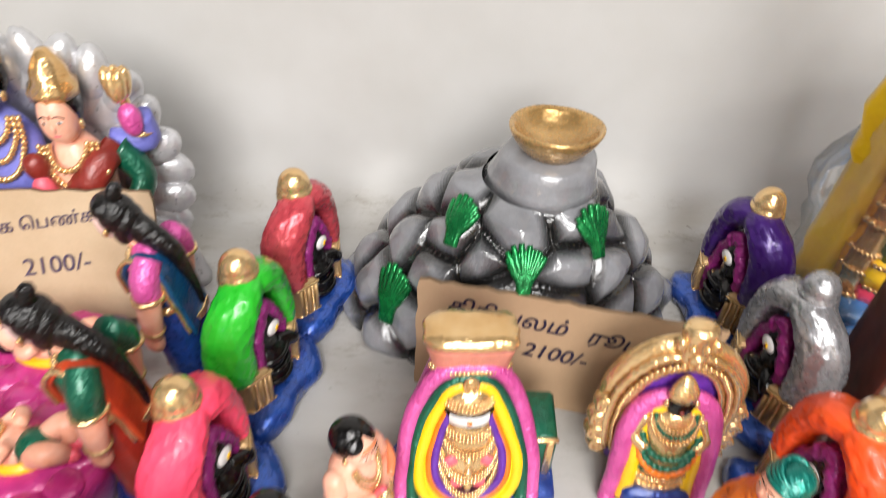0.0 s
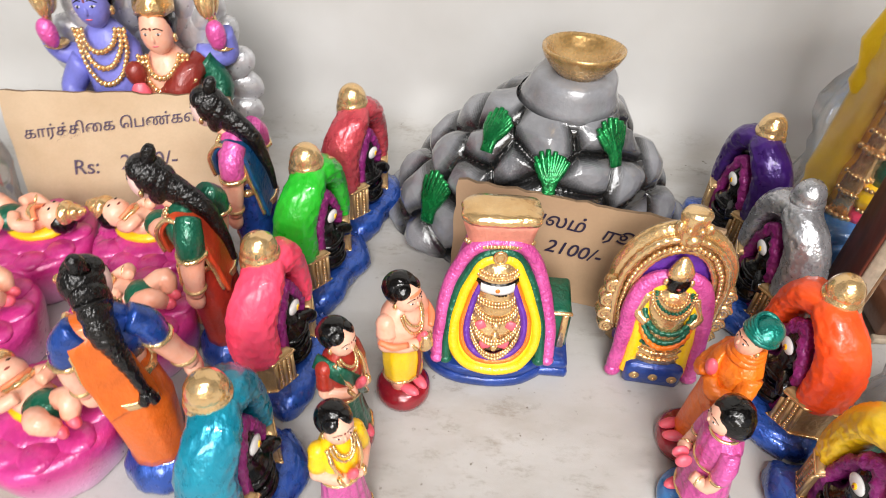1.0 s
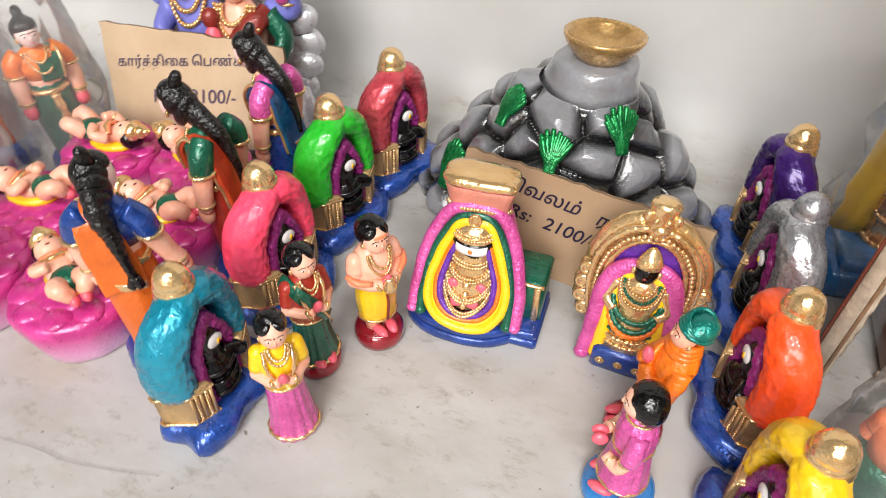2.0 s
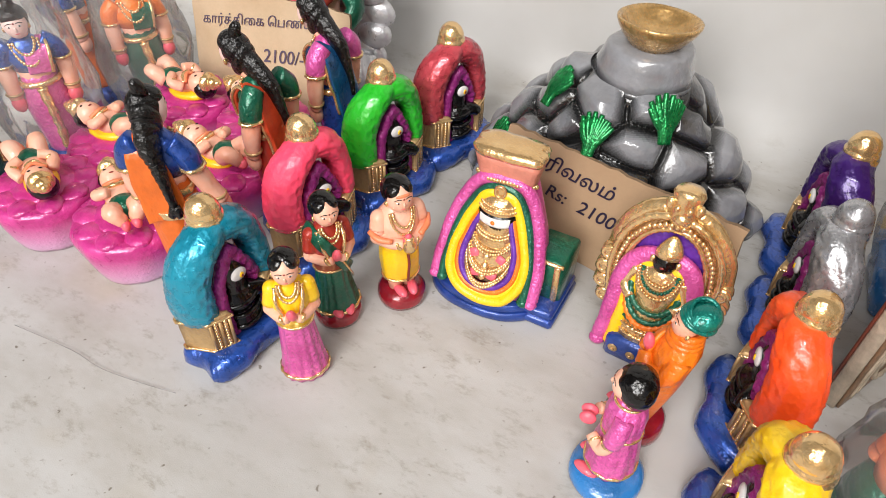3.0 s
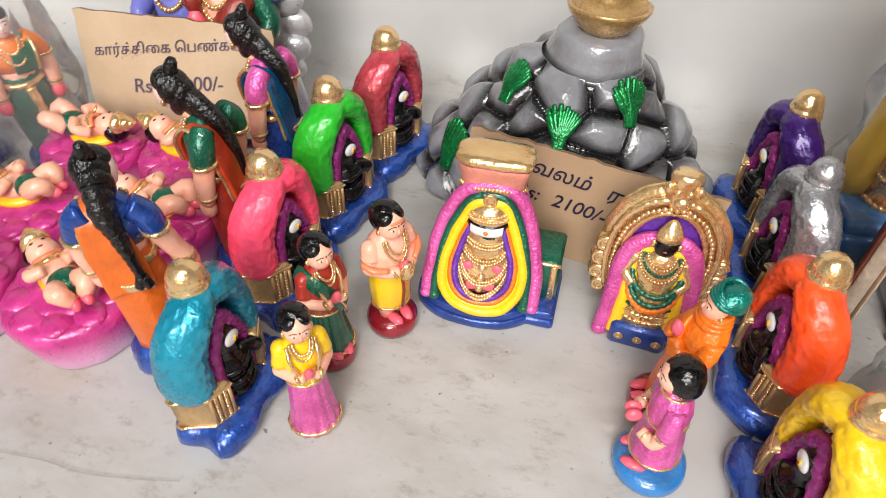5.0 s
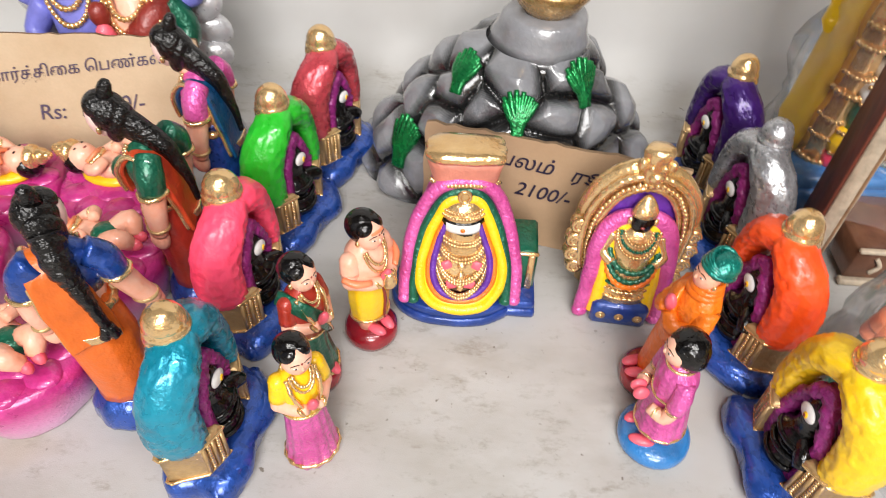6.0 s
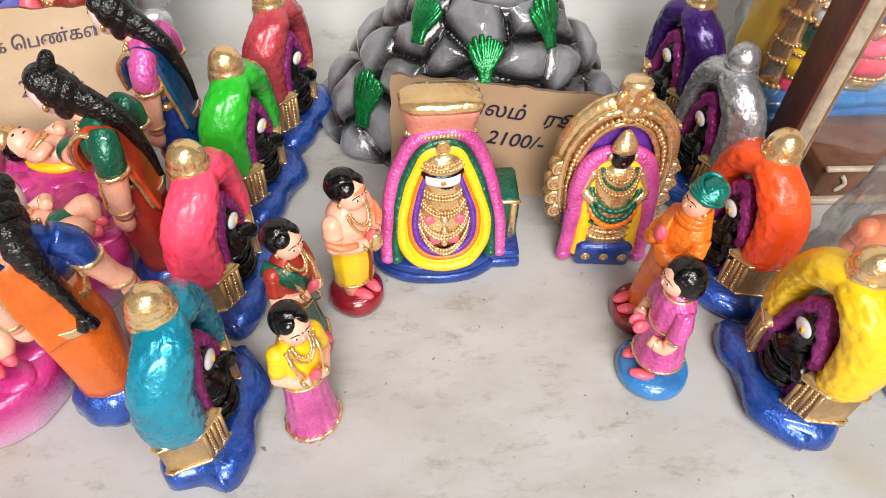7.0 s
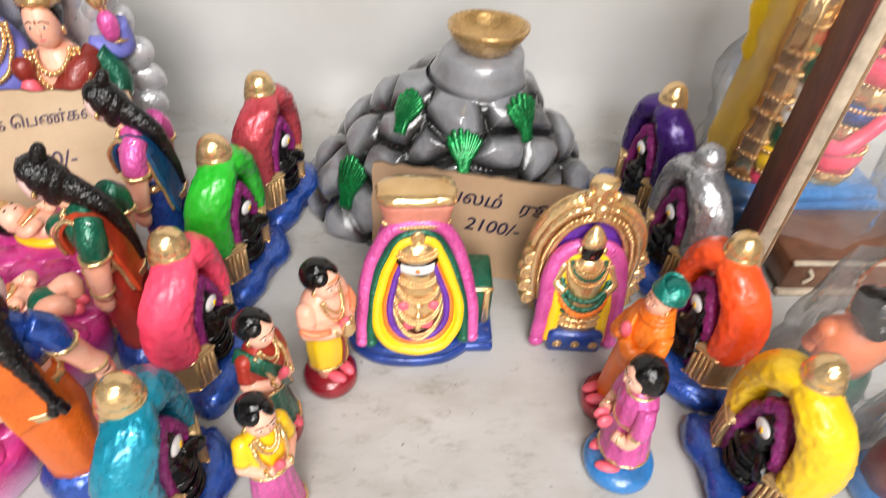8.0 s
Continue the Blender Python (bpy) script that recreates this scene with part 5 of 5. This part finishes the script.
# ---- tall women round the cradles ----
def tall_woman(m, label, saree, blouse, border=GOLD, plait=True, bent=0.0, over=None, turn=0.0, palms=SKIN, nod=0.0, back=0.0, out=0.0, lay=0.0):
    """Standing woman, arms held a little out, long plait down the back; front to -y."""
    c = Clay()
    c.loft([(0, 0, 0, 0.0262, 0.0250), (0, 0, 0.004, 0.0275, 0.0262), (0, 0, 0.014, 0.0255, 0.0242), (0, 0, 0.022, 0.0200, 0.0190)], BLUE, 40, 9, 0.03)
    b = bent
    c.loft([(0, 0, 0.018, 0.0190, 0.0178), (0, 0, 0.028, 0.0186, 0.0172), (0, -0.04 * b, 0.050, 0.0205, 0.0182), (0, -0.10 * b, 0.072, 0.0222, 0.0190), (0, -0.15 * b, 0.088, 0.0195, 0.0165), (0, -0.20 * b, 0.100, 0.0168, 0.0142), (0, -0.23 * b, 0.106, 0.0160, 0.0136)], saree, 48, 10, 0.014)
    c.loft([(0, -0.18 * b, 0.094, 0.0152, 0.0128), (0, -0.22 * b, 0.104, 0.0165, 0.0140), (0, -0.28 * b, 0.114, 0.0190, 0.0145)], SKIN, 32)
    c.loft([(0, -0.26 * b, 0.110, 0.0188, 0.0146), (0, -0.30 * b, 0.122, 0.0215, 0.0150), (0, -0.34 * b, 0.131, 0.0205, 0.0125), (0, -0.37 * b, 0.137, 0.0120, 0.0090), (0, -0.38 * b, 0.141, 0.0065, 0.0065)], blouse, 32)
    # loose end of the saree over the shoulder and down the back
    fall = [(0.0050, -0.0150 - 0.28 * b, 0.108), (0.0065, -0.0135 - 0.32 * b, 0.124), (0.0075, -0.0020 - 0.34 * b, 0.1365), (0.0070, 0.0120 - 0.32 * b, 0.130), (0.0050, 0.0158 - 0.26 * b, 0.112), (0.0015, 0.0165 - 0.18 * b, 0.096), (-0.0010, 0.0186 - 0.13 * b, 0.080)]
    wide = (0.0100, 0.0110, 0.0105, 0.0135, 0.0155, 0.0160, 0.0165)
    c.band(fall, list(wide), 0.0013, (1, 0.1, 0), over or saree, 9, 0.0004)
    c.tube([(x + w, y + 0.0010 * (1 if y > 0 else -1) - w * 0.14, z) for (x, y, z), w in zip(fall, wide)], 0.0017, border, 6, steps=6)
    x, y, z = fall[-1]
    c.band([(x + k * 0.0150, y - abs(k) * 0.003 + 0.0014, z + 0.003) for k in (-1, -0.5, 0, 0.5, 1)], [0.0026] * 5, 0.0010, (0, 0, 1), border, 5)
    for s in (-1, 1):
        y = -0.34 * b + back
        o = out if s < 0 else 0.0
        c.tube([(s * 0.0135, y * 0.5, 0.135), (s * 0.0215, y, 0.127), (s * 0.0250, y, 0.1160)], [0.0086, 0.0096, 0.0090], blouse, 16, steps=5)
        c.tube([(s * 0.0250 + 0.0090 * math.cos(a), y + 0.0090 * math.sin(a), 0.1160) for a in np.linspace(0, 2 * math.pi, 12, endpoint=False)], 0.0017, border, 6, closed=True, steps=2, ridges=2, ridge=0.2)
        c.tube([(s * 0.0250, y, 0.116), (s * (0.0262 + 0.3 * o), y - 0.003, 0.100), (s * (0.0256 + o), y - 0.006, 0.083)], [0.0082, 0.0076, 0.0064], SKIN, 16, steps=5)
        c.ball((s * (0.0254 + o), y - 0.0070, 0.0775), (0.0068, 0.0068, 0.0092), palms, (12, 0, 0), 14, 8)
        c.tube([(s * (0.0259 + 0.7 * o) + 0.0072 * math.cos(a), y - 0.0050 + 0.0072 * math.sin(a), 0.0885) for a in np.linspace(0, 2 * math.pi, 10, endpoint=False)], 0.0014, OLDGOLD, 6, closed=True, steps=2)
    hy, hz = -0.42 * b - 0.002 - nod, 0.155
    c.tube([(0, -0.36 * b, 0.134), (0, -0.39 * b - 0.5 * nod, 0.142), (0, hy, hz - 0.006)], [0.0074, 0.0066, 0.0066], SKIN, 14, steps=4)
    first = len(c.v)
    head(c, 0, hy, hz, 0.0132, FACE, HAIR, parted=False)
    cs, sn = math.cos(radians(turn)), math.sin(radians(turn))
    for v in c.v[first:]:
        dx, dy = v[:, 0].copy(), v[:, 1] - hy
        v[:, 0], v[:, 1] = dx * cs - dy * sn, hy + dx * sn + dy * cs
    c.ball((0, hy - 0.0022, hz + 0.0072), (0.0116, 0.0102, 0.0078), HAIR, seg=24, rows=12)
    c.ball((0, hy + 0.0085, hz - 0.0045), (0.0112, 0.0092, 0.0140), HAIR, (-24, 0, 0), 24, 12)
    c.loft([(0, hy + 0.003, hz + 0.010, 0.0066, 0.0064), (0, hy + 0.004, hz + 0.0150, 0.0050, 0.0050), (0, hy + 0.005, hz + 0.0185, 0.0050, 0.0050), (0, hy + 0.006, hz + 0.0215, 0.0036, 0.0036), (0, hy + 0.006, hz + 0.0230, 0.0016, 0.0016)], HAIR, 24)
    if plait:
        pts = [(0.0, hy + 0.0115, hz - 0.004), (0.1 * lay, 0.4 * hy + 0.0150, hz - 0.018), (0.35 * lay, 0.0180 - 0.30 * b, 0.125), (0.6 * lay, 0.0205 - 0.22 * b, 0.114), (0.85 * lay, 0.0220 - 0.16 * b, 0.103), (lay, 0.0228 - 0.12 * b, 0.094)]
        c.tube(pts, [0.0106, 0.0092, 0.0070, 0.0050, 0.0040, 0.0032] if lay else [0.0100, 0.0080, 0.0056, 0.0038, 0.0028, 0.0020], HAIR, 24, flat=0.9, steps=16, ridges=0.95, ridge=0.05 if lay else 0.012)
        for s in (-1, 1) if lay else ():
            c.tube([pts[-1], (lay + s * 0.0040, 0.0240 - 0.10 * b, 0.087)], [0.0042, 0.0032], HAIR, 10, steps=3)
    c.beads([(0.0090 * math.cos(a), -0.38 * b - 0.0060 - 0.0080 * math.sin(a), 0.139 - 0.012 * math.sin(a)) for a in np.linspace(0, math.pi, 12)], 0.0018, GOLD, 1.6)
    c.beads([(0.0120 * math.cos(a), -0.36 * b - 0.0060 - 0.0105 * math.sin(a), 0.137 - 0.020 * math.sin(a)) for a in np.linspace(0, math.pi, 14)], 0.0018, GOLD, 1.6)
    c.tube([(0.0175 * math.cos(a), -0.20 * b + 0.0145 * math.sin(a), 0.0965) for a in np.linspace(0, 2 * math.pi, 14, endpoint=False)], 0.0030, border, 8, closed=True, steps=3, ridges=2, ridge=0.15)
    c.tube([(0.0, -0.0165 - 0.18 * b, 0.094), (0.001, -0.0210 - 0.10 * b, 0.072), (0.0, -0.0195 - 0.04 * b, 0.050), (0.0, -0.0185, 0.028)], [0.0048, 0.0044, 0.0042, 0.0052], border, 8, flat=1.0, steps=6, ridges=1.9, ridge=0.14)
    return tagged(solid("tall_woman_figurine", c, m, None, 0.0005), label, "figurine", "women round the cradles")


def film(m, r, h, label, seed):
    """A loose clear bag, gathered at the top."""
    rng = random.Random(seed)
    n, rows = 40, 16
    rings = []
    for i in range(rows):
        t = i / (rows - 1)
        k = r * (1.0 + 0.15 * math.sin(3 * t)) * (1 - 0.25 * t)
        ring = []
        for j in range(n):
            a = 2 * math.pi * j / n
            d = 1 + 0.22 * noise.noise((2.3 * math.cos(a) + seed, 2.3 * math.sin(a), 4.0 * t)) + 0.10 * noise.noise((6 * math.cos(a), 6 * math.sin(a) + seed, 9 * t))
            ring.append((k * d * math.cos(a), k * d * math.sin(a), 0.001 + h * t * (1 + 0.03 * math.sin(3 * a))))
        rings.append(ring)
    c = Clay()
    c.grid(np.array(rings), FILM, caps=False)
    ob = solid("plastic_bag", c, m, None, 0)
    ob.visible_shadow = False
    return tagged(ob, label, "bag")


tall_woman(at(-0.1935, 0.2380, 0, -152) @ Matrix.Diagonal((0.92, 0.92, 1.07, 1)), "clay woman figurine in orange saree and blue blouse, long black plait", SAREE, BLUE, bent=0.02, turn=-45, back=0.006, out=0.012, lay=-0.010)
tall_woman(at(-0.1790, 0.3380, 0, -92) @ Matrix.Diagonal((0.92, 0.92, 1.06, 1)), "clay woman figurine in red saree and green blouse, black hair", REDSAREE, DKGREEN, bent=0.02, over=REDPALLU, nod=0.016, back=0.010)
tall_woman(at(-0.1710, 0.4190, 0, -98) @ Matrix.Diagonal((0.92, 0.92, 1.06, 1)), "clay woman figurine in pearl blue saree and pink blouse, black hair", BLUE, ROSE, bent=0.02, over=PALLU, nod=0.014, back=0.006)
tall_woman(at(-0.4300, 0.3080, 0, 55) @ Matrix.Scale(0.95, 4), "clay woman figurine in magenta saree and blue blouse inside clear plastic", ROSE, BLUE, palms=PALM)
tall_woman(at(-0.4200, 0.4180, 0, 60) @ Matrix.Scale(0.93, 4), "clay woman figurine in green saree and orange blouse inside clear plastic", DKGREEN, ROBE, palms=PALM)
tall_woman(at(-0.4950, 0.4050, 0, 130), "clay woman figurine in orange saree with long plait inside clear plastic", SAREE, BLUE)
tall_woman(at(-0.4550, 0.2350, 0, 150), "clay woman figurine in green saree with long black plait", DKGREEN, DKGREEN)
film(at(-0.4300, 0.3080), 0.044, 0.19, "crumpled clear plastic bag round a woman figurine", 3)
film(at(-0.4200, 0.4180), 0.042, 0.19, "crumpled clear plastic bag round a woman figurine", 8)
film(at(-0.4950, 0.4050), 0.042, 0.18, "crumpled clear plastic bag round a woman figurine", 14)


# ---- seated couple before silver clouds ----
def couple(m):
    c = Clay()
    c.loft([(0, 0.0, 0.0, 0.098, 0.045), (0, 0, 0.010, 0.100, 0.047), (0, 0, 0.030, 0.094, 0.042), (0, 0, 0.060, 0.088, 0.036)], CLOUD, 60, 13, 0.05)
    rng = random.Random(4)
    for a in np.linspace(-0.55, math.pi + 0.55, 17):
        r = 0.093
        c.ball((r * math.cos(a) * 0.88, 0.022 + rng.uniform(-0.004, 0.004), 0.096 + 0.082 * math.sin(a)), (0.024, 0.012, 0.014), CLOUD, (0, -math.degrees(a) + rng.uniform(-20, 20), 0))
        c.ball((r * math.cos(a) * 0.70, 0.026, 0.096 + 0.066 * math.sin(a)), (0.026, 0.012, 0.022), CLOUD, (0, rng.uniform(-40, 40), 0))
    c.ball((0, 0.030, 0.105), (0.070, 0.010, 0.075), CLOUD)
    for sx, skin, cloth, hair, dz in ((-0.027, INDIGO, ROSE, BLACK, 0.020), (0.024, SKIN, RUST, BLACK, 0.0)):
        c.loft([(sx, -0.012, 0.030, 0.038, 0.030), (sx, -0.012, 0.060, 0.036, 0.028), (sx, -0.008, 0.085, 0.026, 0.020)], cloth if skin is SKIN else INDIGO, 32)
        c.loft([(sx, -0.008, 0.080, 0.021, 0.016), (sx, -0.009, 0.100, 0.026, 0.019), (sx, -0.007, 0.122 + dz, 0.029, 0.017), (sx, -0.005, 0.132 + dz, 0.020, 0.013), (sx, -0.005, 0.142 + dz, 0.0085, 0.0085)], skin, 32)
        hz = 0.158 + dz
        head(c, sx, -0.008, hz, 0.0185, skin, hair, parted=False)
        c.loft([(sx, -0.004, hz + 0.011, 0.0180, 0.0175), (sx, -0.004, hz + 0.017, 0.0185, 0.0180), (sx, -0.003, hz + 0.021, 0.0150, 0.0145), (sx, -0.003, hz + 0.029, 0.0125, 0.0120), (sx, -0.003, hz + 0.035, 0.0080, 0.0076), (sx, -0.003, hz + 0.040, 0.0040, 0.0040)], GOLD, 24, 8, 0.05)
        for k in range(3):
            w, drop = 0.015 + 0.004 * k, 0.013 + 0.013 * k
            c.beads([(sx + w * math.cos(a), -0.016 - 0.012 * math.sin(a), 0.138 + dz - drop * math.sin(a)) for a in np.linspace(0, math.pi, 16)], 0.0026, GOLD, 1.5)
    c.tube([(0.012, -0.020, 0.095), (0.030, -0.029, 0.108), (0.048, -0.022, 0.126), (0.056, -0.006, 0.132)], [0.012, 0.013, 0.011, 0.008], RUST, 12, flat=0.6, steps=7, crumple=0.003)
    c.beads([(0.016, -0.030, 0.092), (0.036, -0.036, 0.106), (0.056, -0.026, 0.124)], 0.0022, GOLD, 1.4)
    for s, sx, skin in ((-1, -0.058, INDIGO), (1, 0.058, SKIN)):
        c.tube([(sx, -0.004, 0.128), (sx + s * 0.016, -0.010, 0.108), (sx + s * 0.006, -0.026, 0.092)], [0.0115, 0.0105, 0.0085], skin if s < 0 else DKGREEN, 12, steps=5)
        c.tube([(sx * 0.9, 0.004, 0.128), (sx + s * 0.024, 0.004, 0.132), (sx + s * 0.026, -0.002, 0.152)], [0.010, 0.009, 0.008], INDIGO, 12, steps=5)
        c.ball((sx + s * 0.020, -0.010, 0.152), (0.0095, 0.007, 0.0115), ROSE)
        for petal in range(7):
            pa = 2 * math.pi * petal / 7
            c.ball((sx + s * 0.016 + 0.0062 * math.cos(pa), -0.006 + 0.0055 * math.sin(pa), 0.176), (0.0052, 0.0052, 0.0110), GOLD, (14 * math.sin(pa), 14 * math.cos(pa), 0), 10, 7)
        c.tube([(sx + s * 0.019, -0.006, 0.156), (sx + s * 0.016, -0.006, 0.174)], 0.004, GOLD, 8, steps=2)
        c.ball((sx + s * 0.022, 0.0, 0.140), (0.012, 0.011, 0.003), GOLD, seg=12, rows=5)
    c.ball((0.002, -0.030, 0.108), (0.010, 0.008, 0.016), PALM)
    c.ball((0.000, -0.026, 0.128), (0.010, 0.008, 0.010), RUST)
    return tagged(solid("couple_statue", c, m, None, 0.0006), "painted statue of a crowned couple seated before silver clouds", "statue")


couple(at(-0.2875, 0.5280, 0, 6) @ Matrix.Diagonal((0.86, 1.0, 1.10, 1)))


# ---- right-hand side: carved board, stand, wrapped statues ----
def carved_board():
    """Upright board with one varnished face, raw edges and one carved face."""
    top = new("carved_board")
    top.matrix_basis = pose(0.2790, 0.3680, 0.0, 0, 0, -27)
    solid("panel", Clay().box((0.0, 0.052, 0.20), (0.010, 0.104, 0.40), PALEWOOD, bevel=0.001), None, top, 0, label="pale raw board core")
    solid("varnished_face", Clay().box((-0.0062, 0.054, 0.20), (0.0024, 0.106, 0.398), WOOD, bevel=0.0006), None, top, 0, label="red-brown varnished face")
    c = Clay()
    c.box((0.0062, 0.052, 0.20), (0.0024, 0.100, 0.396), CARVED, bevel=0.0006)
    solid("carved_face", c, None, top, 0, label="tan carved face")
    for k in range(5):
        z = 0.045 + 0.085 * k
        for s, mt in ((1.0, PALEWOOD), (0.62, CARVED)):
            d = Clay()
            d.tube([(0.0082, 0.052 + 0.030 * s * math.cos(a), z + 0.036 * s * math.sin(a)) for a in np.linspace(0, 2 * math.pi, 16, endpoint=False)], 0.0018, mt, 6, closed=True, steps=3, ridges=1.8, ridge=0.3)
            solid("carving", d, None, top, 0)
    for y in (0.010, 0.018, 0.086, 0.094):
        d = Clay()
        d.tube([(0.0080, y + 0.0012 * math.sin(i * 1.6), 0.01 + 0.0095 * i) for i in range(41)], 0.0012, PALEWOOD, 5, steps=2)
        solid("carving", d, None, top, 0)
    tagged(top, "upright wooden board, red-brown varnished outside and carved inside", "board")


carved_board()
stand = solid("wooden_stand", Clay().box((0.425, 0.4300, 0.0215), (0.180, 0.070, 0.031), BROWNWOOD, bevel=0.0015), uneven=0)
solid("foot_rail", Clay().box((0.425, 0.3945, 0.003), (0.184, 0.007, 0.006), PALEWOOD, bevel=0.001), parent=stand, uneven=0, label="pale foot rail")
solid("top_rail", Clay().box((0.425, 0.3935, 0.0385), (0.182, 0.005, 0.004), PALEWOOD, bevel=0.001), parent=stand, uneven=0, label="pale beaded top rail")
for k in range(4):
    d = Clay()
    d.tube([(0.352 + 0.046 * k, 0.3940, 0.014), (0.357 + 0.046 * k, 0.3935, 0.022), (0.352 + 0.046 * k, 0.3940, 0.030)], 0.0020, PALEWOOD, 6, steps=4)
    solid("inlay", d, parent=stand, uneven=0)
tagged(stand, "low brown wooden stand with pale beaded rails", "stand")


def wrapped_deity(m):
    c = Clay()
    c.box((0.075, 0.0, 0.014), (0.170, 0.076, 0.028), SKYBLUE, bevel=0.004)
    c.box((0.075, 0.0, 0.034), (0.158, 0.068, 0.014), SKYBLUE, bevel=0.004)
    c.loft([(0.012, 0.020, 0.036, 0.019, 0.016), (0.012, 0.020, 0.060, 0.016, 0.014), (0.012, 0.020, 0.075, 0.020, 0.016), (0.012, 0.020, 0.090, 0.017, 0.015), (0.012, 0.020, 0.150, 0.015, 0.013), (0.012, 0.020, 0.160, 0.020, 0.016),
            (0.010, 0.020, 0.172, 0.016, 0.014), (0.006, 0.020, 0.195, 0.019, 0.015), (0.010, 0.020, 0.220, 0.016, 0.013), (0.016, 0.020, 0.245, 0.019, 0.015), (0.014, 0.020, 0.270, 0.015, 0.013), (0.012, 0.020, 0.285, 0.020, 0.016), (0.012, 0.020, 0.300, 0.006, 0.006)], YELLOW, 40, 6, 0.05)
    c.loft([(0.030, 0.002, 0.040, 0.017, 0.014), (0.030, 0.002, 0.060, 0.014, 0.012), (0.030, 0.002, 0.075, 0.018, 0.014), (0.030, 0.002, 0.086, 0.018, 0.014), (0.030, 0.002, 0.096, 0.014, 0.012), (0.030, 0.002, 0.150, 0.012, 0.011), (0.030, 0.002, 0.162, 0.017, 0.014), (0.030, 0.002, 0.240, 0.012, 0.012)], GOLD, 32, 7, 0.06)
    for k in range(8):
        z, w = 0.046 + 0.021 * k + 0.004 * (k % 2), 0.0175 - 0.0003 * k
        c.beads([(0.030 + w * math.cos(a), 0.002 - 0.0145 * math.sin(a), z - 0.004 * math.sin(a)) for a in np.linspace(0.1, math.pi - 0.1, 12)], 0.0024 if k % 3 else 0.0034, GOLD, 1.5)
    for x, cols in ((0.052, (PINK, YELLOW, DKGREEN, WHITE, WHITE, DKGREEN, PINK, GOLD)), (0.104, (GOLD, PINK, GOLD, BLUE, GOLD, PINK, RUST, GOLD))):
        z = 0.040
        for k, mt in enumerate(cols):
            h = 0.018 + 0.006 * (k % 3)
            w = 0.024 - 0.0012 * k + (0.004 if k % 2 else 0)
            c.loft([(x + 0.001 * k, -0.008, z, w * 0.92, 0.017), (x + 0.001 * k, -0.008, z + h * 0.5, w, 0.019), (x + 0.001 * k, -0.008, z + h, w * 0.86, 0.016)], mt, 28, 9, 0.05)
            c.beads([(x + 0.001 * k + w * math.cos(a), -0.008 - 0.020 * math.sin(a), z + h * 0.9) for a in np.linspace(0.3, math.pi - 0.3, 10)], 0.0022, GOLD, 1.8)
            z += h * 0.92
        c.ball((x + 0.008, -0.010, z + 0.018), (0.017, 0.016, 0.020), SKIN if x > 0.1 else INDIGO)
        c.loft([(x + 0.008, -0.006, z + 0.030, 0.018, 0.017), (x + 0.008, -0.006, z + 0.050, 0.012, 0.012), (x + 0.008, -0.006, z + 0.066, 0.004, 0.004)], GOLD, 20, 7, 0.05)
    c.tube([(0.046, -0.022, 0.150), (0.060, -0.030, 0.105), (0.090, -0.032, 0.090), (0.118, -0.028, 0.120)], 0.007, PINK, 10, steps=7, crumple=0.002)
    return tagged(solid("deity_statue", c, m, None, 0.0006), "gold and pink deity statue with yellow pillar, blue base", "statue")


wrapped_deity(at(0.3050, 0.5100, 0, 4))
film(pose(0.385, 0.512, 0.0, 0, 0, 10), 0.092, 0.26, "clear plastic sheet wrapped round a deity statue", 21)


def wrapped_boy(m, top_cloth, lower, base, label):
    c = Clay()
    pedestal(c, 0.030, 0.014, base)
    c.loft([(0, 0, 0.012, 0.024, 0.021), (0, 0, 0.030, 0.027, 0.023), (0, 0, 0.046, 0.025, 0.021), (0, 0, 0.052, 0.020, 0.017)], lower, 32, 8, 0.03)
    c.loft([(0, 0, 0.048, 0.019, 0.016), (0, 0, 0.064, 0.022, 0.018), (0, 0, 0.080, 0.025, 0.017), (0, 0, 0.088, 0.014, 0.011), (0, 0, 0.094, 0.008, 0.008)], top_cloth, 32)
    folded_arms(c, 0.0180, 0.080, 0.062, 0.060, top_cloth, top_cloth, PALM, 0.0070, -0.021)
    head(c, 0, -0.001, 0.105, 0.0160, HOTSKIN, BLACK, bun=0.5)
    return tagged(solid("boy_figurine", c, m, None, 0.0005), label, "figurine")


wrapped_boy(at(0.3130, 0.2860, 0, 165), HOTSKIN, DKGREEN, DKGREEN, "clay figurine with orange body and green cloth inside clear plastic")
wrapped_boy(at(0.3400, 0.2130, 0, 150), DKGREEN, RUST, SKYBLUE, "clay figurine in green and red clothes inside clear plastic")
film(at(0.3150, 0.2870), 0.040, 0.135, "crumpled clear plastic bag round a small figurine", 31)
film(at(0.3420, 0.2130), 0.040, 0.125, "crumpled clear plastic bag round a small figurine", 37)


# ---- loose thread on the cloth ----
c = Clay()
c.tube([(-0.291, 0.133, 0.0006), (-0.232, 0.138, 0.0006), (-0.199, 0.137, 0.0006), (-0.159, 0.143, 0.0006), (-0.135, 0.148, 0.0006)], 0.0002, GREY, 5, steps=5)
tagged(solid("thread", c, None, None, 0), "thin dark loose thread lying on the white cloth", "thread")
